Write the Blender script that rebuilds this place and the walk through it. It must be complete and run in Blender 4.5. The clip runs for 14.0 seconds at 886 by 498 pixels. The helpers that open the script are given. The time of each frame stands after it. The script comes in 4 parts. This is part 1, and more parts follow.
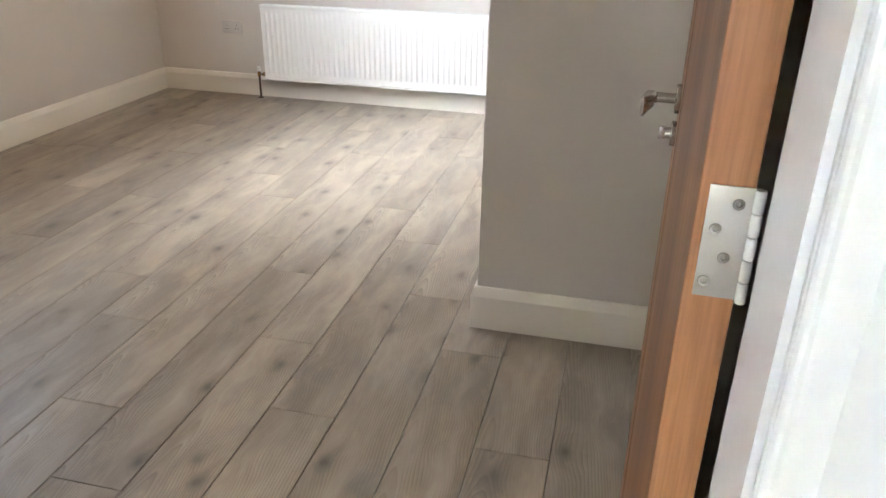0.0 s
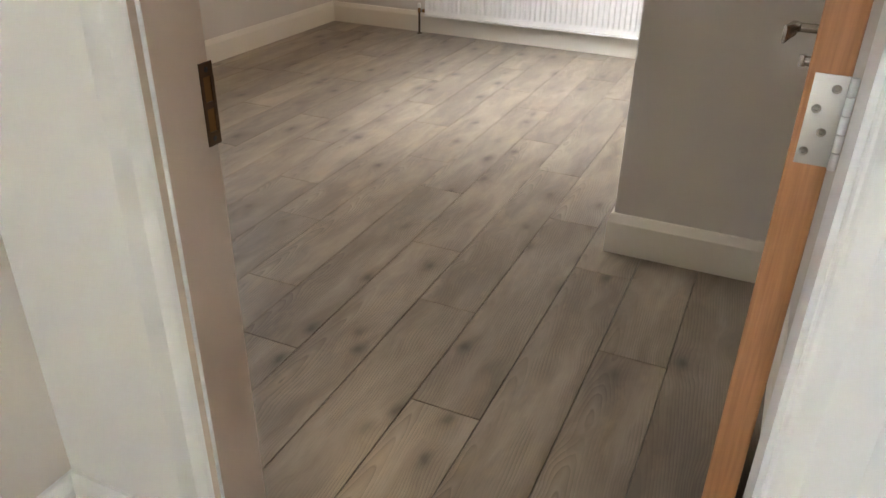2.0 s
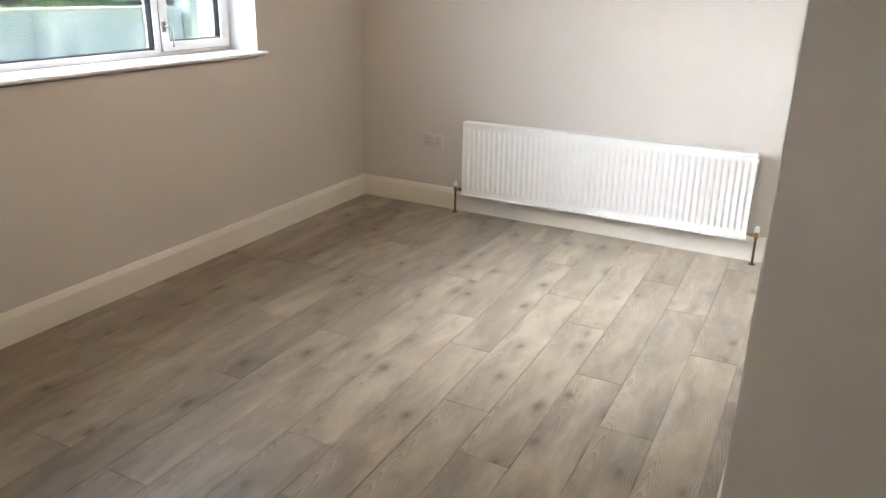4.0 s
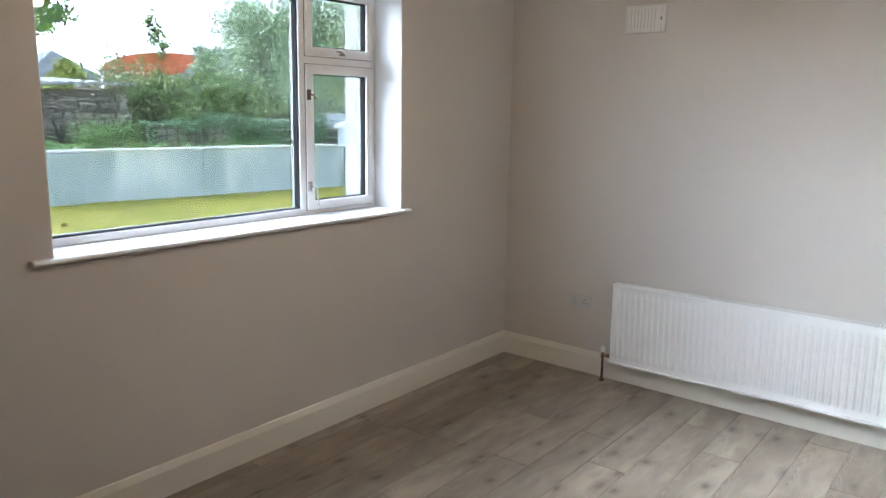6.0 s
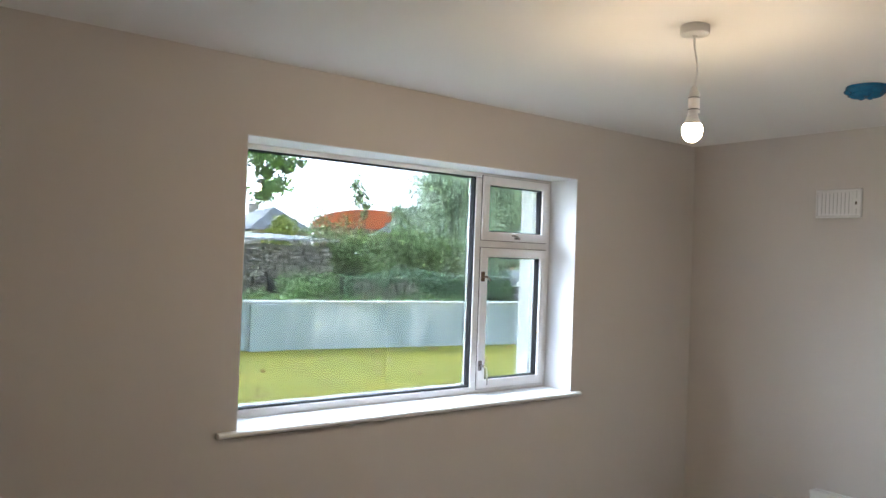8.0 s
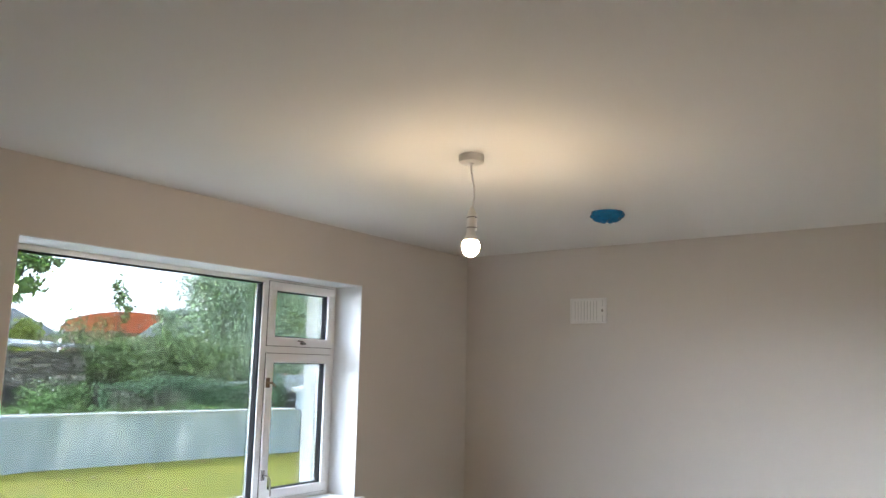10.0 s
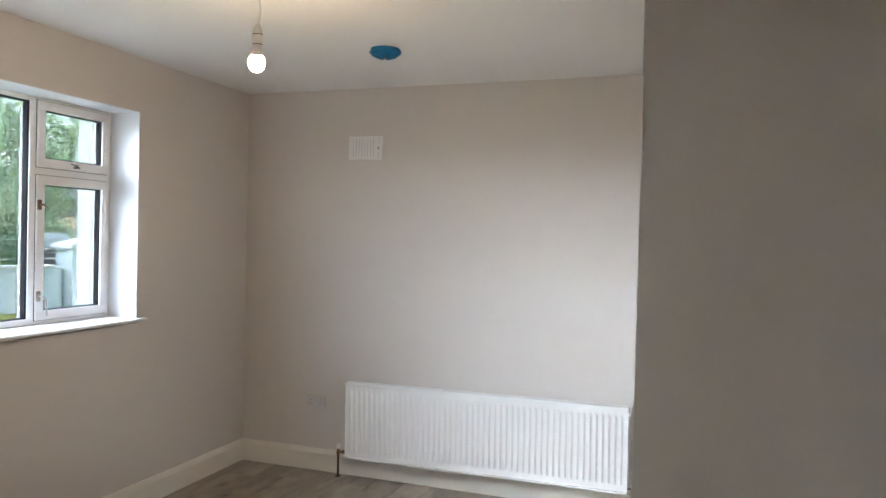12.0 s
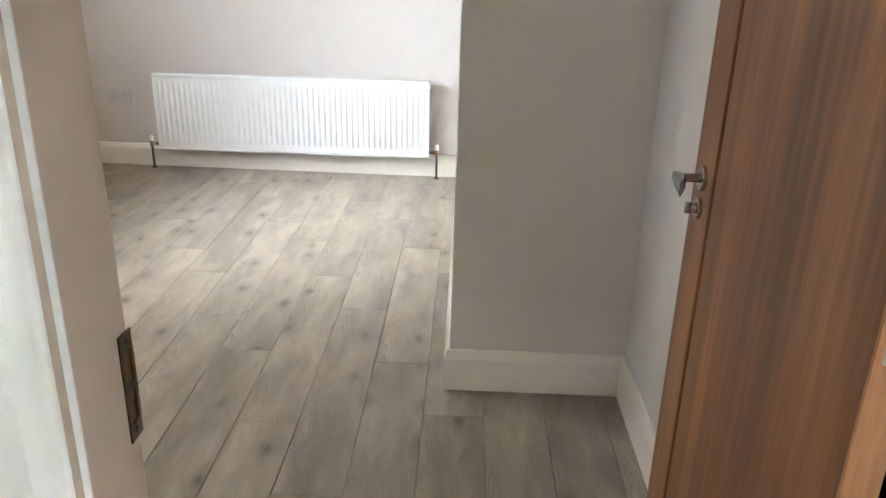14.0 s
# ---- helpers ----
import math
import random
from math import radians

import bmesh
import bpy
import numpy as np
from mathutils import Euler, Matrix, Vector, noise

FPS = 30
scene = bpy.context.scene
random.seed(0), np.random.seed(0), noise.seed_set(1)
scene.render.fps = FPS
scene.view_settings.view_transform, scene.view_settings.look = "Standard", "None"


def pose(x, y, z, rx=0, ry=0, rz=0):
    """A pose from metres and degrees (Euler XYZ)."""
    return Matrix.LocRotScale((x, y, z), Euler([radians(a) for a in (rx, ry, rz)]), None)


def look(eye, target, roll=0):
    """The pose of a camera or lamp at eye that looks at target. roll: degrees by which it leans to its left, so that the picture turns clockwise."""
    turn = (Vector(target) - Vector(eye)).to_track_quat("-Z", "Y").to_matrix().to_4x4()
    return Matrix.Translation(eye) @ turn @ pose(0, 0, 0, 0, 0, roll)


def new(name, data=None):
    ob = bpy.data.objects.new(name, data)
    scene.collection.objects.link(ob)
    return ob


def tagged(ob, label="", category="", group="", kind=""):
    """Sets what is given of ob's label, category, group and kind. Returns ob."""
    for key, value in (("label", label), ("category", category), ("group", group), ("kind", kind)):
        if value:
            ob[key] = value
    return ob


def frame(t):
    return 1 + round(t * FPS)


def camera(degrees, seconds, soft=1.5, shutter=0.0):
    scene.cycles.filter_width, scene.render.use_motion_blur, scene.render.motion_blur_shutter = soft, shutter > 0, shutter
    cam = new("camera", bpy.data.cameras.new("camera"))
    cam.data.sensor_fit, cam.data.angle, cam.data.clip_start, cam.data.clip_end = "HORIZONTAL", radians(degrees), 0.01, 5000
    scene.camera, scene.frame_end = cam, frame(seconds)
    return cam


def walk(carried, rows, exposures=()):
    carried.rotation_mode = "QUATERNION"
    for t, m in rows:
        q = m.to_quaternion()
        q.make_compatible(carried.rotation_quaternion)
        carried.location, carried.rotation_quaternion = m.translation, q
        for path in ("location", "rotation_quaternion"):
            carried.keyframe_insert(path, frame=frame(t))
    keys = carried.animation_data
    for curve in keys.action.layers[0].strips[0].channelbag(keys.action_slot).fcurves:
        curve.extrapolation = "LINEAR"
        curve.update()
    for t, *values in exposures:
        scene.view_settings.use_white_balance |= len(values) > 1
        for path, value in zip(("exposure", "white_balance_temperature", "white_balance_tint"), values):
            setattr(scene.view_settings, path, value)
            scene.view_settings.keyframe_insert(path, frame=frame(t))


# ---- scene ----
cam = camera(60.9, 14.0)

# ---- the camera and its walk ----
PATH = [
    (0, (3.226, -4.883, 1.258), (2.815, -3.113, 0.424), 1.1),
    (0.5, (3.282, -5.024, 1.228), (2.685, -3.321, 0.368), 1.0),
    (1, (3.303, -5.174, 1.182), (2.637, -3.512, 0.29), 1.1),
    (1.5, (3.308, -5.202, 1.195), (2.61, -3.58, 0.255), 1.1),
    (2, (3.271, -5.136, 1.265), (2.553, -3.534, 0.307), 1.0),
    (2.5, (3.211, -4.96, 1.349), (2.47, -3.351, 0.421), 1.0),
    (3, (3.134, -4.771, 1.418), (2.358, -3.136, 0.567), 0.7),
    (3.2, (3.093, -4.709, 1.439), (2.302, -3.064, 0.623), 0.8),
    (5.5, (2.73, -4.295, 1.602), (1.706, -2.633, 1.166), 0.6),
    (6, (2.749, -4.213, 1.637), (1.538, -2.664, 1.273), 0.9),
    (6.5, (2.839, -4.155, 1.672), (1.383, -2.808, 1.409), 0.4),
    (7, (2.814, -4.141, 1.709), (1.246, -2.910, 1.547), 0.45),
    (7.2, (2.801, -4.145, 1.730), (1.212, -2.935, 1.607), 0.6),
    (9.3, (2.849, -4.202, 1.817), (1.43, -2.82, 2.089), 1.4),
    (9.5, (2.857, -4.212, 1.81), (1.506, -2.766, 2.099), 1.5),
    (10, (2.843, -4.3, 1.794), (1.699, -2.689, 2.106), 1.2),
    (10.5, (2.828, -4.348, 1.755), (1.882, -2.612, 2.054), 1.1),
    (11, (2.869, -4.385, 1.724), (2.068, -2.568, 1.96), 1.4),
    (11.5, (2.919, -4.443, 1.667), (2.211, -2.577, 1.79), 1.4),
    (12, (2.977, -4.554, 1.581), (2.341, -2.658, 1.552), 1.4),
    (12.5, (2.923, -4.654, 1.511), (2.382, -2.74, 1.302), 1.1),
    (13, (2.881, -4.762, 1.481), (2.465, -2.849, 1.07), 0.9),
    (13.5, (2.859, -4.825, 1.378), (2.605, -2.923, 0.814), 1.1),
    (14, (2.873, -4.983, 1.335), (2.827, -3.112, 0.628), 1.6),
]
walk(cam, [(t, look(eye, target, roll)) for t, eye, target, roll in PATH],
     exposures=[(0.0, 4.5, 5600, 7), (0.5, 4.15, 5700, 8), (1.5, 3.8, 6000, 9), (3.0, 4.45, 6000, 7), (5.5, 3.8, 5300, 6), (7.0, 3.75, 5300, 5), (9.5, 3.55, 5400, 6),
                (11.0, 3.7, 5400, 6), (12.5, 4.0, 5300, 6), (13.4, 4.3, 5000, 3), (14.0, 4.35, 5500, 5)])

# ---- light ----
SKEW = -1.375  # the radiator wall is not quite square to the window wall
SUN_UP, SUN_ROUND = radians(33), radians(249)
world = bpy.data.worlds.new("overcast")
scene.world = world
world.use_nodes = True
wn, wl = world.node_tree.nodes, world.node_tree.links
sky = wn.new("ShaderNodeTexSky")
sky.sky_type = "NISHITA"
sky.sun_disc = False
sky.sun_elevation, sky.sun_rotation = SUN_UP, SUN_ROUND
sky.air_density, sky.dust_density, sky.ozone_density = 1.3, 1.6, 1.0
hsv = wn.new("ShaderNodeHueSaturation")
hsv.inputs["Saturation"].default_value = 0.16
hsv.inputs["Value"].default_value = 3.0
wl.new(sky.outputs["Color"], hsv.inputs["Color"])
wl.new(hsv.outputs["Color"], wn["Background"].inputs["Color"])
wn["Background"].inputs["Strength"].default_value = 0.15
sun_data = bpy.data.lights.new("sun", "SUN")
sun_data.energy, sun_data.angle, sun_data.color = 1.5, radians(110), (0.93, 0.96, 1.0)
sun = new("sun", sun_data)
sun.matrix_world = look((-22, -8.5, 15.3), (0, 0, 0))

# ---- materials ----


def material(name):
    m = bpy.data.materials.new(name)
    m.use_nodes = True
    nt = m.node_tree
    return m, nt, nt.nodes["Principled BSDF"]


def node(nt, kind, ins=None, **props):
    n = nt.nodes.new("ShaderNode" + kind)
    for key, value in props.items():
        setattr(n, key, value)
    for key, value in (ins or {}).items():
        if hasattr(value, "is_linked"):
            nt.links.new(value, n.inputs[key])
        else:
            n.inputs[key].default_value = value
    return n


def rgb(c):
    return (c[0], c[1], c[2], 1.0)


def mixed(nt, fac, a, b, kind="MIX"):
    n = node(nt, "MixRGB", {"Fac": fac, "Color1": a, "Color2": b}, blend_type=kind)
    return n.outputs[0]


def ramp(nt, value, stops):
    n = node(nt, "ValToRGB", {"Fac": value})
    cr = n.color_ramp
    while len(cr.elements) < len(stops):
        cr.elements.new(0.5)
    for e, (p, c) in zip(cr.elements, stops):
        e.position, e.color = p, rgb(c)
    return n.outputs[0]


def relief(nt, bsdf, height, strength, dist=0.002):
    b = node(nt, "Bump", {"Height": height, "Strength": strength, "Distance": dist})
    nt.links.new(b.outputs[0], bsdf.inputs["Normal"])


def plain(name, base, rough=0.5, metal=0.0, vary=0.06, coarse=3.0, fine=120.0, bump=0.08, spec=0.5, island=0.0, obj=0.0, dist=0.002):
    """A painted or solid surface: wear at two scales, fine relief, and a slight change from piece to piece."""
    m, nt, b = material(name)
    co = node(nt, "TexCoord").outputs["Object"]
    big = node(nt, "TexNoise", {"Vector": co, "Scale": coarse, "Detail": 5.0}).outputs[0]
    small = node(nt, "TexNoise", {"Vector": co, "Scale": fine, "Detail": 3.0}).outputs[0]
    lo = rgb([c * (1 - vary) for c in base])
    hi = rgb([min(1, c * (1 + vary)) for c in base])
    col = mixed(nt, big, lo, hi)
    col = mixed(nt, 0.25, col, mixed(nt, small, lo, hi))
    if island or obj:
        src = node(nt, "NewGeometry").outputs["Random Per Island"] if island else node(nt, "ObjectInfo").outputs["Random"]
        k = island or obj
        f = node(nt, "MapRange", {"Value": src, "To Min": 1 - k, "To Max": 1 + k}).outputs[0]
        col = mixed(nt, 1.0, col, f, "MULTIPLY")
    nt.links.new(col, b.inputs["Base Color"])
    r = node(nt, "MapRange", {"Value": big, "To Min": max(0.02, rough * 0.85), "To Max": min(1, rough * 1.15)}).outputs[0]
    nt.links.new(r, b.inputs["Roughness"])
    b.inputs["Metallic"].default_value = metal
    b.inputs["Specular IOR Level"].default_value = spec
    if bump:
        relief(nt, b, small, bump, dist)
    return m


def oak_floor():
    m, nt, b = material("grey_oak_laminate")
    co = node(nt, "TexCoord").outputs["Object"]
    rnd = node(nt, "ObjectInfo").outputs["Random"]
    off = node(nt, "VectorMath", {0: node(nt, "CombineXYZ", {0: rnd, 1: rnd, 2: rnd}).outputs[0], 1: (37.0, 91.0, 53.0)}, operation="MULTIPLY").outputs[0]
    p = node(nt, "VectorMath", {0: co, 1: off}, operation="ADD").outputs[0]
    along = lambda sx, sy, v: node(nt, "Mapping", {"Vector": v, "Scale": (sx, sy, 1.0)}).outputs[0]
    noise = lambda v, detail=2.0, rough=0.5: node(nt, "TexNoise", {"Vector": v, "Scale": 1.0, "Detail": detail, "Roughness": rough}).outputs[0]
    calc = lambda op, a, c: node(nt, "Math", {0: a, 1: c}, operation=op).outputs[0]
    # knots: soft dark hearts here and there, uneven in outline; the grain swings round them
    wob = node(nt, "TexNoise", {"Vector": along(30.0, 16.0, p), "Scale": 1.0, "Detail": 2.0}).outputs["Color"]
    pk = node(nt, "VectorMath", {0: p, 1: node(nt, "VectorMath", {0: wob, 1: (0.022, 0.04, 0.0)}, operation="MULTIPLY").outputs[0]}, operation="ADD").outputs[0]
    knot = node(nt, "TexVoronoi", {"Vector": along(6.2, 3.5, pk), "Scale": 1.0, "Randomness": 1.0}, voronoi_dimensions="2D")
    dist = knot.outputs["Distance"]
    strong = node(nt, "SeparateColor", {"Color": knot.outputs["Color"]}).outputs[0]
    push = node(nt, "MapRange", {"Value": dist, "From Max": 0.45, "To Min": 0.030, "To Max": 0.0}, interpolation_type="SMOOTHSTEP").outputs[0]
    bend = noise(along(5.0, 1.3, p))
    side = calc("ADD", calc("MULTIPLY", bend, 0.14), push)
    warp = node(nt, "VectorMath", {0: p, 1: node(nt, "CombineXYZ", {0: side, 1: 0.0, 2: 0.0}).outputs[0]}, operation="ADD").outputs[0]
    fibre = noise(along(330.0, 9.0, warp), 3.0)
    cloud = noise(along(8.0, 1.8, warp), 5.0, 0.6)
    blotch = noise(along(17.0, 3.6, warp), 4.0, 0.6)
    # year rings: nested arches along the middle of each board
    xyz = node(nt, "SeparateXYZ", {"Vector": co})
    mid = calc("ADD", xyz.outputs[0], calc("SUBTRACT", calc("MULTIPLY", bend, 0.05), calc("ADD", calc("MULTIPLY", rnd, 0.06), 0.02)))
    flank = calc("SQRT", calc("ADD", calc("MULTIPLY", mid, mid), 0.0005), 0.0)
    ringpos = calc("ADD", calc("ADD", flank, calc("MULTIPLY", xyz.outputs[1], 0.075)), calc("ADD", calc("MULTIPLY", push, 0.4), calc("MULTIPLY", noise(along(24.0, 5.0, p), 2.0), 0.008)))
    ring = calc("FRACT", calc("MULTIPLY", ringpos, 135.0), 0.0)
    line = ramp(nt, ring, [(0.0, (0, 0, 0)), (0.72, (0.55, 0.55, 0.55)), (0.9, (1, 1, 1)), (1.0, (0, 0, 0))])
    where = ramp(nt, noise(along(9.0, 2.4, p), 2.0), [(0.40, (0.08, 0.08, 0.08)), (0.56, (0.60, 0.60, 0.60))])
    base = ramp(nt, cloud, [(0.34, (0.205, 0.166, 0.125)), (0.50, (0.300, 0.248, 0.190)), (0.66, (0.385, 0.325, 0.252))])
    grey = mixed(nt, ramp(nt, blotch, [(0.50, (0, 0, 0)), (0.70, (0.55, 0.55, 0.55))]), base, (0.190, 0.168, 0.143, 1))
    tan = mixed(nt, ramp(nt, noise(along(14.0, 5.0, pk), 4.0, 0.6), [(0.54, (0, 0, 0)), (0.70, (0.5, 0.5, 0.5))]), grey, (0.420, 0.325, 0.215, 1))
    lines = mixed(nt, calc("MULTIPLY", line, where), tan, (0.125, 0.098, 0.074, 1))
    fine = mixed(nt, 0.12, lines, ramp(nt, fibre, [(0.32, (0.50, 0.48, 0.45)), (0.58, (1.0, 1.0, 1.0))]), "MULTIPLY")
    spot = ramp(nt, dist, [(0.03, (0.85, 0.85, 0.85)), (0.09, (0.50, 0.50, 0.50)), (0.16, (0.22, 0.22, 0.22)), (0.34, (0, 0, 0))])
    gate = node(nt, "MapRange", {"Value": strong, "From Min": 0.35, "From Max": 0.80}).outputs[0]
    kn = mixed(nt, calc("MULTIPLY", spot, gate), fine, (0.062, 0.048, 0.037, 1))
    tone = node(nt, "MapRange", {"Value": rnd, "To Min": 0.88, "To Max": 1.12}).outputs[0]
    col = mixed(nt, 1.0, kn, tone, "MULTIPLY")
    nt.links.new(col, b.inputs["Base Color"])
    nt.links.new(node(nt, "MapRange", {"Value": fibre, "To Min": 0.28, "To Max": 0.40}).outputs[0], b.inputs["Roughness"])
    b.inputs["Specular IOR Level"].default_value = 0.6
    relief(nt, b, fibre, 0.04, 0.0006)
    return m


def wood(name, dark, mid, light, fine=60.0, rough=0.42, rings=4.0):
    """Veneer with its grain along z."""
    m, nt, b = material(name)
    co = node(nt, "TexCoord").outputs["Object"]
    bend = node(nt, "TexNoise", {"Vector": node(nt, "Mapping", {"Vector": co, "Scale": (3.0, 6.0, 0.3)}).outputs[0], "Scale": 1.0, "Detail": 2.0}).outputs["Color"]
    warp = node(nt, "VectorMath", {0: co, 1: node(nt, "VectorMath", {0: bend, 1: (0.02, 0.06, 0.0)}, operation="MULTIPLY").outputs[0]}, operation="ADD").outputs[0]
    streak = node(nt, "TexNoise", {"Vector": node(nt, "Mapping", {"Vector": warp, "Scale": (fine * 0.3, fine * 0.3, 0.7)}).outputs[0], "Scale": 1.0, "Detail": 5.0, "Roughness": 0.62}).outputs[0]
    fibre = node(nt, "TexNoise", {"Vector": node(nt, "Mapping", {"Vector": warp, "Scale": (fine * 4, fine * 4, 9.0)}).outputs[0], "Scale": 1.0, "Detail": 3.0}).outputs[0]
    wave = node(nt, "TexWave", {"Vector": node(nt, "Mapping", {"Vector": warp, "Scale": (1.0, 1.0, 0.06)}).outputs[0], "Scale": rings, "Distortion": 6.0, "Detail": 3.0}, bands_direction="Y").outputs["Fac"]
    col = ramp(nt, streak, [(0.32, dark), (0.5, mid), (0.68, light)])
    col = mixed(nt, 0.12, col, ramp(nt, wave, [(0.0, dark), (0.6, mid), (1.0, light)]))
    col = mixed(nt, 0.4, col, ramp(nt, fibre, [(0.35, (0.55, 0.5, 0.46)), (0.6, (1, 1, 1))]), "MULTIPLY")
    nt.links.new(col, b.inputs["Base Color"])
    b.inputs["Roughness"].default_value = rough
    relief(nt, b, fibre, 0.12, 0.0008)
    return m


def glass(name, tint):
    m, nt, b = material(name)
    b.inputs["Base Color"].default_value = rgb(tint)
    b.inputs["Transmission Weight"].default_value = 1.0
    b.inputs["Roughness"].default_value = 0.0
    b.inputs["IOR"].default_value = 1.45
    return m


def glow(name, colour, power):
    m, nt, b = material(name)
    b.inputs["Base Color"].default_value = (0.9, 0.88, 0.82, 1)
    b.inputs["Emission Color"].default_value = rgb(colour)
    b.inputs["Emission Strength"].default_value = power
    return m


def grass_mat(name, a, b2, c):
    m, nt, b = material(name)
    co = node(nt, "TexCoord").outputs["Object"]
    n1 = node(nt, "TexNoise", {"Vector": co, "Scale": 0.7, "Detail": 6.0}).outputs[0]
    n2 = node(nt, "TexNoise", {"Vector": co, "Scale": 14.0, "Detail": 4.0}).outputs[0]
    col = mixed(nt, 0.45, ramp(nt, n1, [(0.35, a), (0.55, b2), (0.7, c)]), ramp(nt, n2, [(0.3, a), (0.7, c)]))
    nt.links.new(col, b.inputs["Base Color"])
    b.inputs["Roughness"].default_value = 0.9
    relief(nt, b, n2, 0.8, 0.05)
    return m


def leaf_mat(name, a, b2, c, gloss=0.45):
    m, nt, b = material(name)
    r = node(nt, "NewGeometry").outputs["Random Per Island"]
    nt.links.new(ramp(nt, r, [(0.0, a), (0.5, b2), (1.0, c)]), b.inputs["Base Color"])
    b.inputs["Roughness"].default_value = gloss
    return m


def stained_render():
    """White painted render, weathered by grey run-off streaks."""
    m, nt, b = material("weathered_white_render")
    co = node(nt, "TexCoord").outputs["Object"]
    runs = node(nt, "TexNoise", {"Vector": node(nt, "Mapping", {"Vector": co, "Scale": (1.0, 1.7, 0.5)}).outputs[0], "Scale": 1.5, "Detail": 4.0, "Roughness": 0.55}).outputs[0]
    fine = node(nt, "TexNoise", {"Vector": co, "Scale": 40.0, "Detail": 4.0}).outputs[0]
    col = ramp(nt, runs, [(0.38, (0.33, 0.40, 0.44)), (0.52, (0.45, 0.52, 0.56)), (0.64, (0.72, 0.76, 0.78))])
    col = mixed(nt, 0.15, col, ramp(nt, fine, [(0.3, (0.3, 0.34, 0.34)), (0.7, (0.8, 0.8, 0.8))]))
    nt.links.new(col, b.inputs["Base Color"])
    b.inputs["Roughness"].default_value = 0.85
    relief(nt, b, fine, 0.4, 0.01)
    return m


WALL = plain("greige_wall_paint", (0.594, 0.554, 0.507), rough=0.55, vary=0.025, coarse=1.3, fine=260.0, bump=0.10, dist=0.0012)
HALL_WALL = plain("pale_hall_paint", (0.80, 0.80, 0.80), rough=0.6, vary=0.03, coarse=1.5, fine=260.0, bump=0.10, dist=0.0012)
HALL_SIDE = plain("pale_buff_hall_paint", (0.71, 0.665, 0.61), rough=0.6, vary=0.03, coarse=1.5, fine=260.0, bump=0.10, dist=0.0012)
CEIL = plain("matt_white_ceiling", (0.78, 0.765, 0.73), rough=0.85, vary=0.03, coarse=0.9, fine=200.0, bump=0.10, dist=0.0012)
CREAM = plain("cream_satin_gloss", (0.76, 0.72, 0.64), rough=0.33, vary=0.03, coarse=4.0, fine=90.0, bump=0.05)
WHITE_TRIM = plain("white_satin_gloss", (0.78, 0.785, 0.795), rough=0.3, vary=0.03, coarse=4.0, fine=90.0, bump=0.05)
# satin trim paint with the jamb's warm shade put into its buff colour
SHADED_TRIM = plain("shaded_satin_trim", (0.56, 0.455, 0.37), rough=0.4, vary=0.03, coarse=4.0, fine=90.0, bump=0.05)
REVEAL = plain("white_reveal_paint", (0.72, 0.725, 0.73), rough=0.55, vary=0.02, coarse=2.0, fine=240.0, bump=0.08)
UPVC = plain("white_upvc", (0.78, 0.775, 0.775), rough=0.28, vary=0.02, coarse=3.0, fine=60.0, bump=0.02)
GASKET_AND_GAP = plain("black_gasket_and_shadow_gap", (0.004, 0.004, 0.0045), rough=0.9, bump=0.0, spec=0.1)
ENAMEL = plain("white_radiator_enamel", (0.82, 0.82, 0.80), rough=0.25, vary=0.02, coarse=3.0, fine=50.0, bump=0.02)
# near-black for the painted shade of openings, and for the lamp holder's seam
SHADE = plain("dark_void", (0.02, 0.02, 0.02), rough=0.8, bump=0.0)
PLASTIC = plain("white_plastic", (0.76, 0.75, 0.73), rough=0.35, vary=0.03, bump=0.02)
SOCKET = plain("grey_white_plastic", (0.54, 0.52, 0.50), rough=0.35, vary=0.03, bump=0.02)
# grey that carries the shade of the vent's slots
SLOT = plain("shaded_grey_slot", (0.46, 0.45, 0.43), rough=0.6, bump=0.0)
PIN = plain("black_pin_hole_shade", (0.01, 0.01, 0.01), rough=0.6, bump=0.0)
STEEL = plain("brushed_steel", (0.50, 0.49, 0.47), rough=0.42, metal=1.0, vary=0.08, coarse=20.0, fine=300.0, bump=0.05)
CHROME = plain("satin_nickel", (0.40, 0.38, 0.355), rough=0.25, metal=1.0, vary=0.06, coarse=15.0, fine=200.0, bump=0.02)
BRONZE = plain("dark_bronze_plate", (0.13, 0.085, 0.055), rough=0.3, metal=0.9, vary=0.2, coarse=30.0, fine=200.0, bump=0.04)
BRASS = plain("tarnished_brass", (0.26, 0.145, 0.06), rough=0.35, metal=1.0, vary=0.2, coarse=30.0, fine=200.0, bump=0.05)
PIPE = plain("dark_copper_pipe", (0.075, 0.052, 0.036), rough=0.35, metal=0.7, vary=0.25, coarse=25.0, fine=200.0, bump=0.04)
OAK = oak_floor()
JOINT = plain("dark_floor_joint", (0.035, 0.028, 0.022), rough=0.8, bump=0.0)
WALNUT = wood("walnut_veneer", (0.070, 0.026, 0.009), (0.175, 0.068, 0.021), (0.310, 0.135, 0.046), fine=30.0, rings=9.0)
LIPPING = wood("orange_hardwood_lipping", (0.33, 0.145, 0.058), (0.42, 0.190, 0.078), (0.50, 0.240, 0.105), fine=60.0, rough=0.5, rings=30.0)
# tinted dark to dim the view outside, not the glass's own colour
DIM_GLASS = glass("view_dimming_glass", (0.072, 0.074, 0.074))
WATER = glass("rain_water", (1.0, 1.0, 1.0))
BULB = glow("lit_bulb", (1.0, 0.66, 0.36), 36.0)
BLUEFILM = plain("blue_plastic_film", (0.010, 0.135, 0.31), rough=0.16, vary=0.45, coarse=45.0, fine=70.0, bump=0.8, dist=0.006)
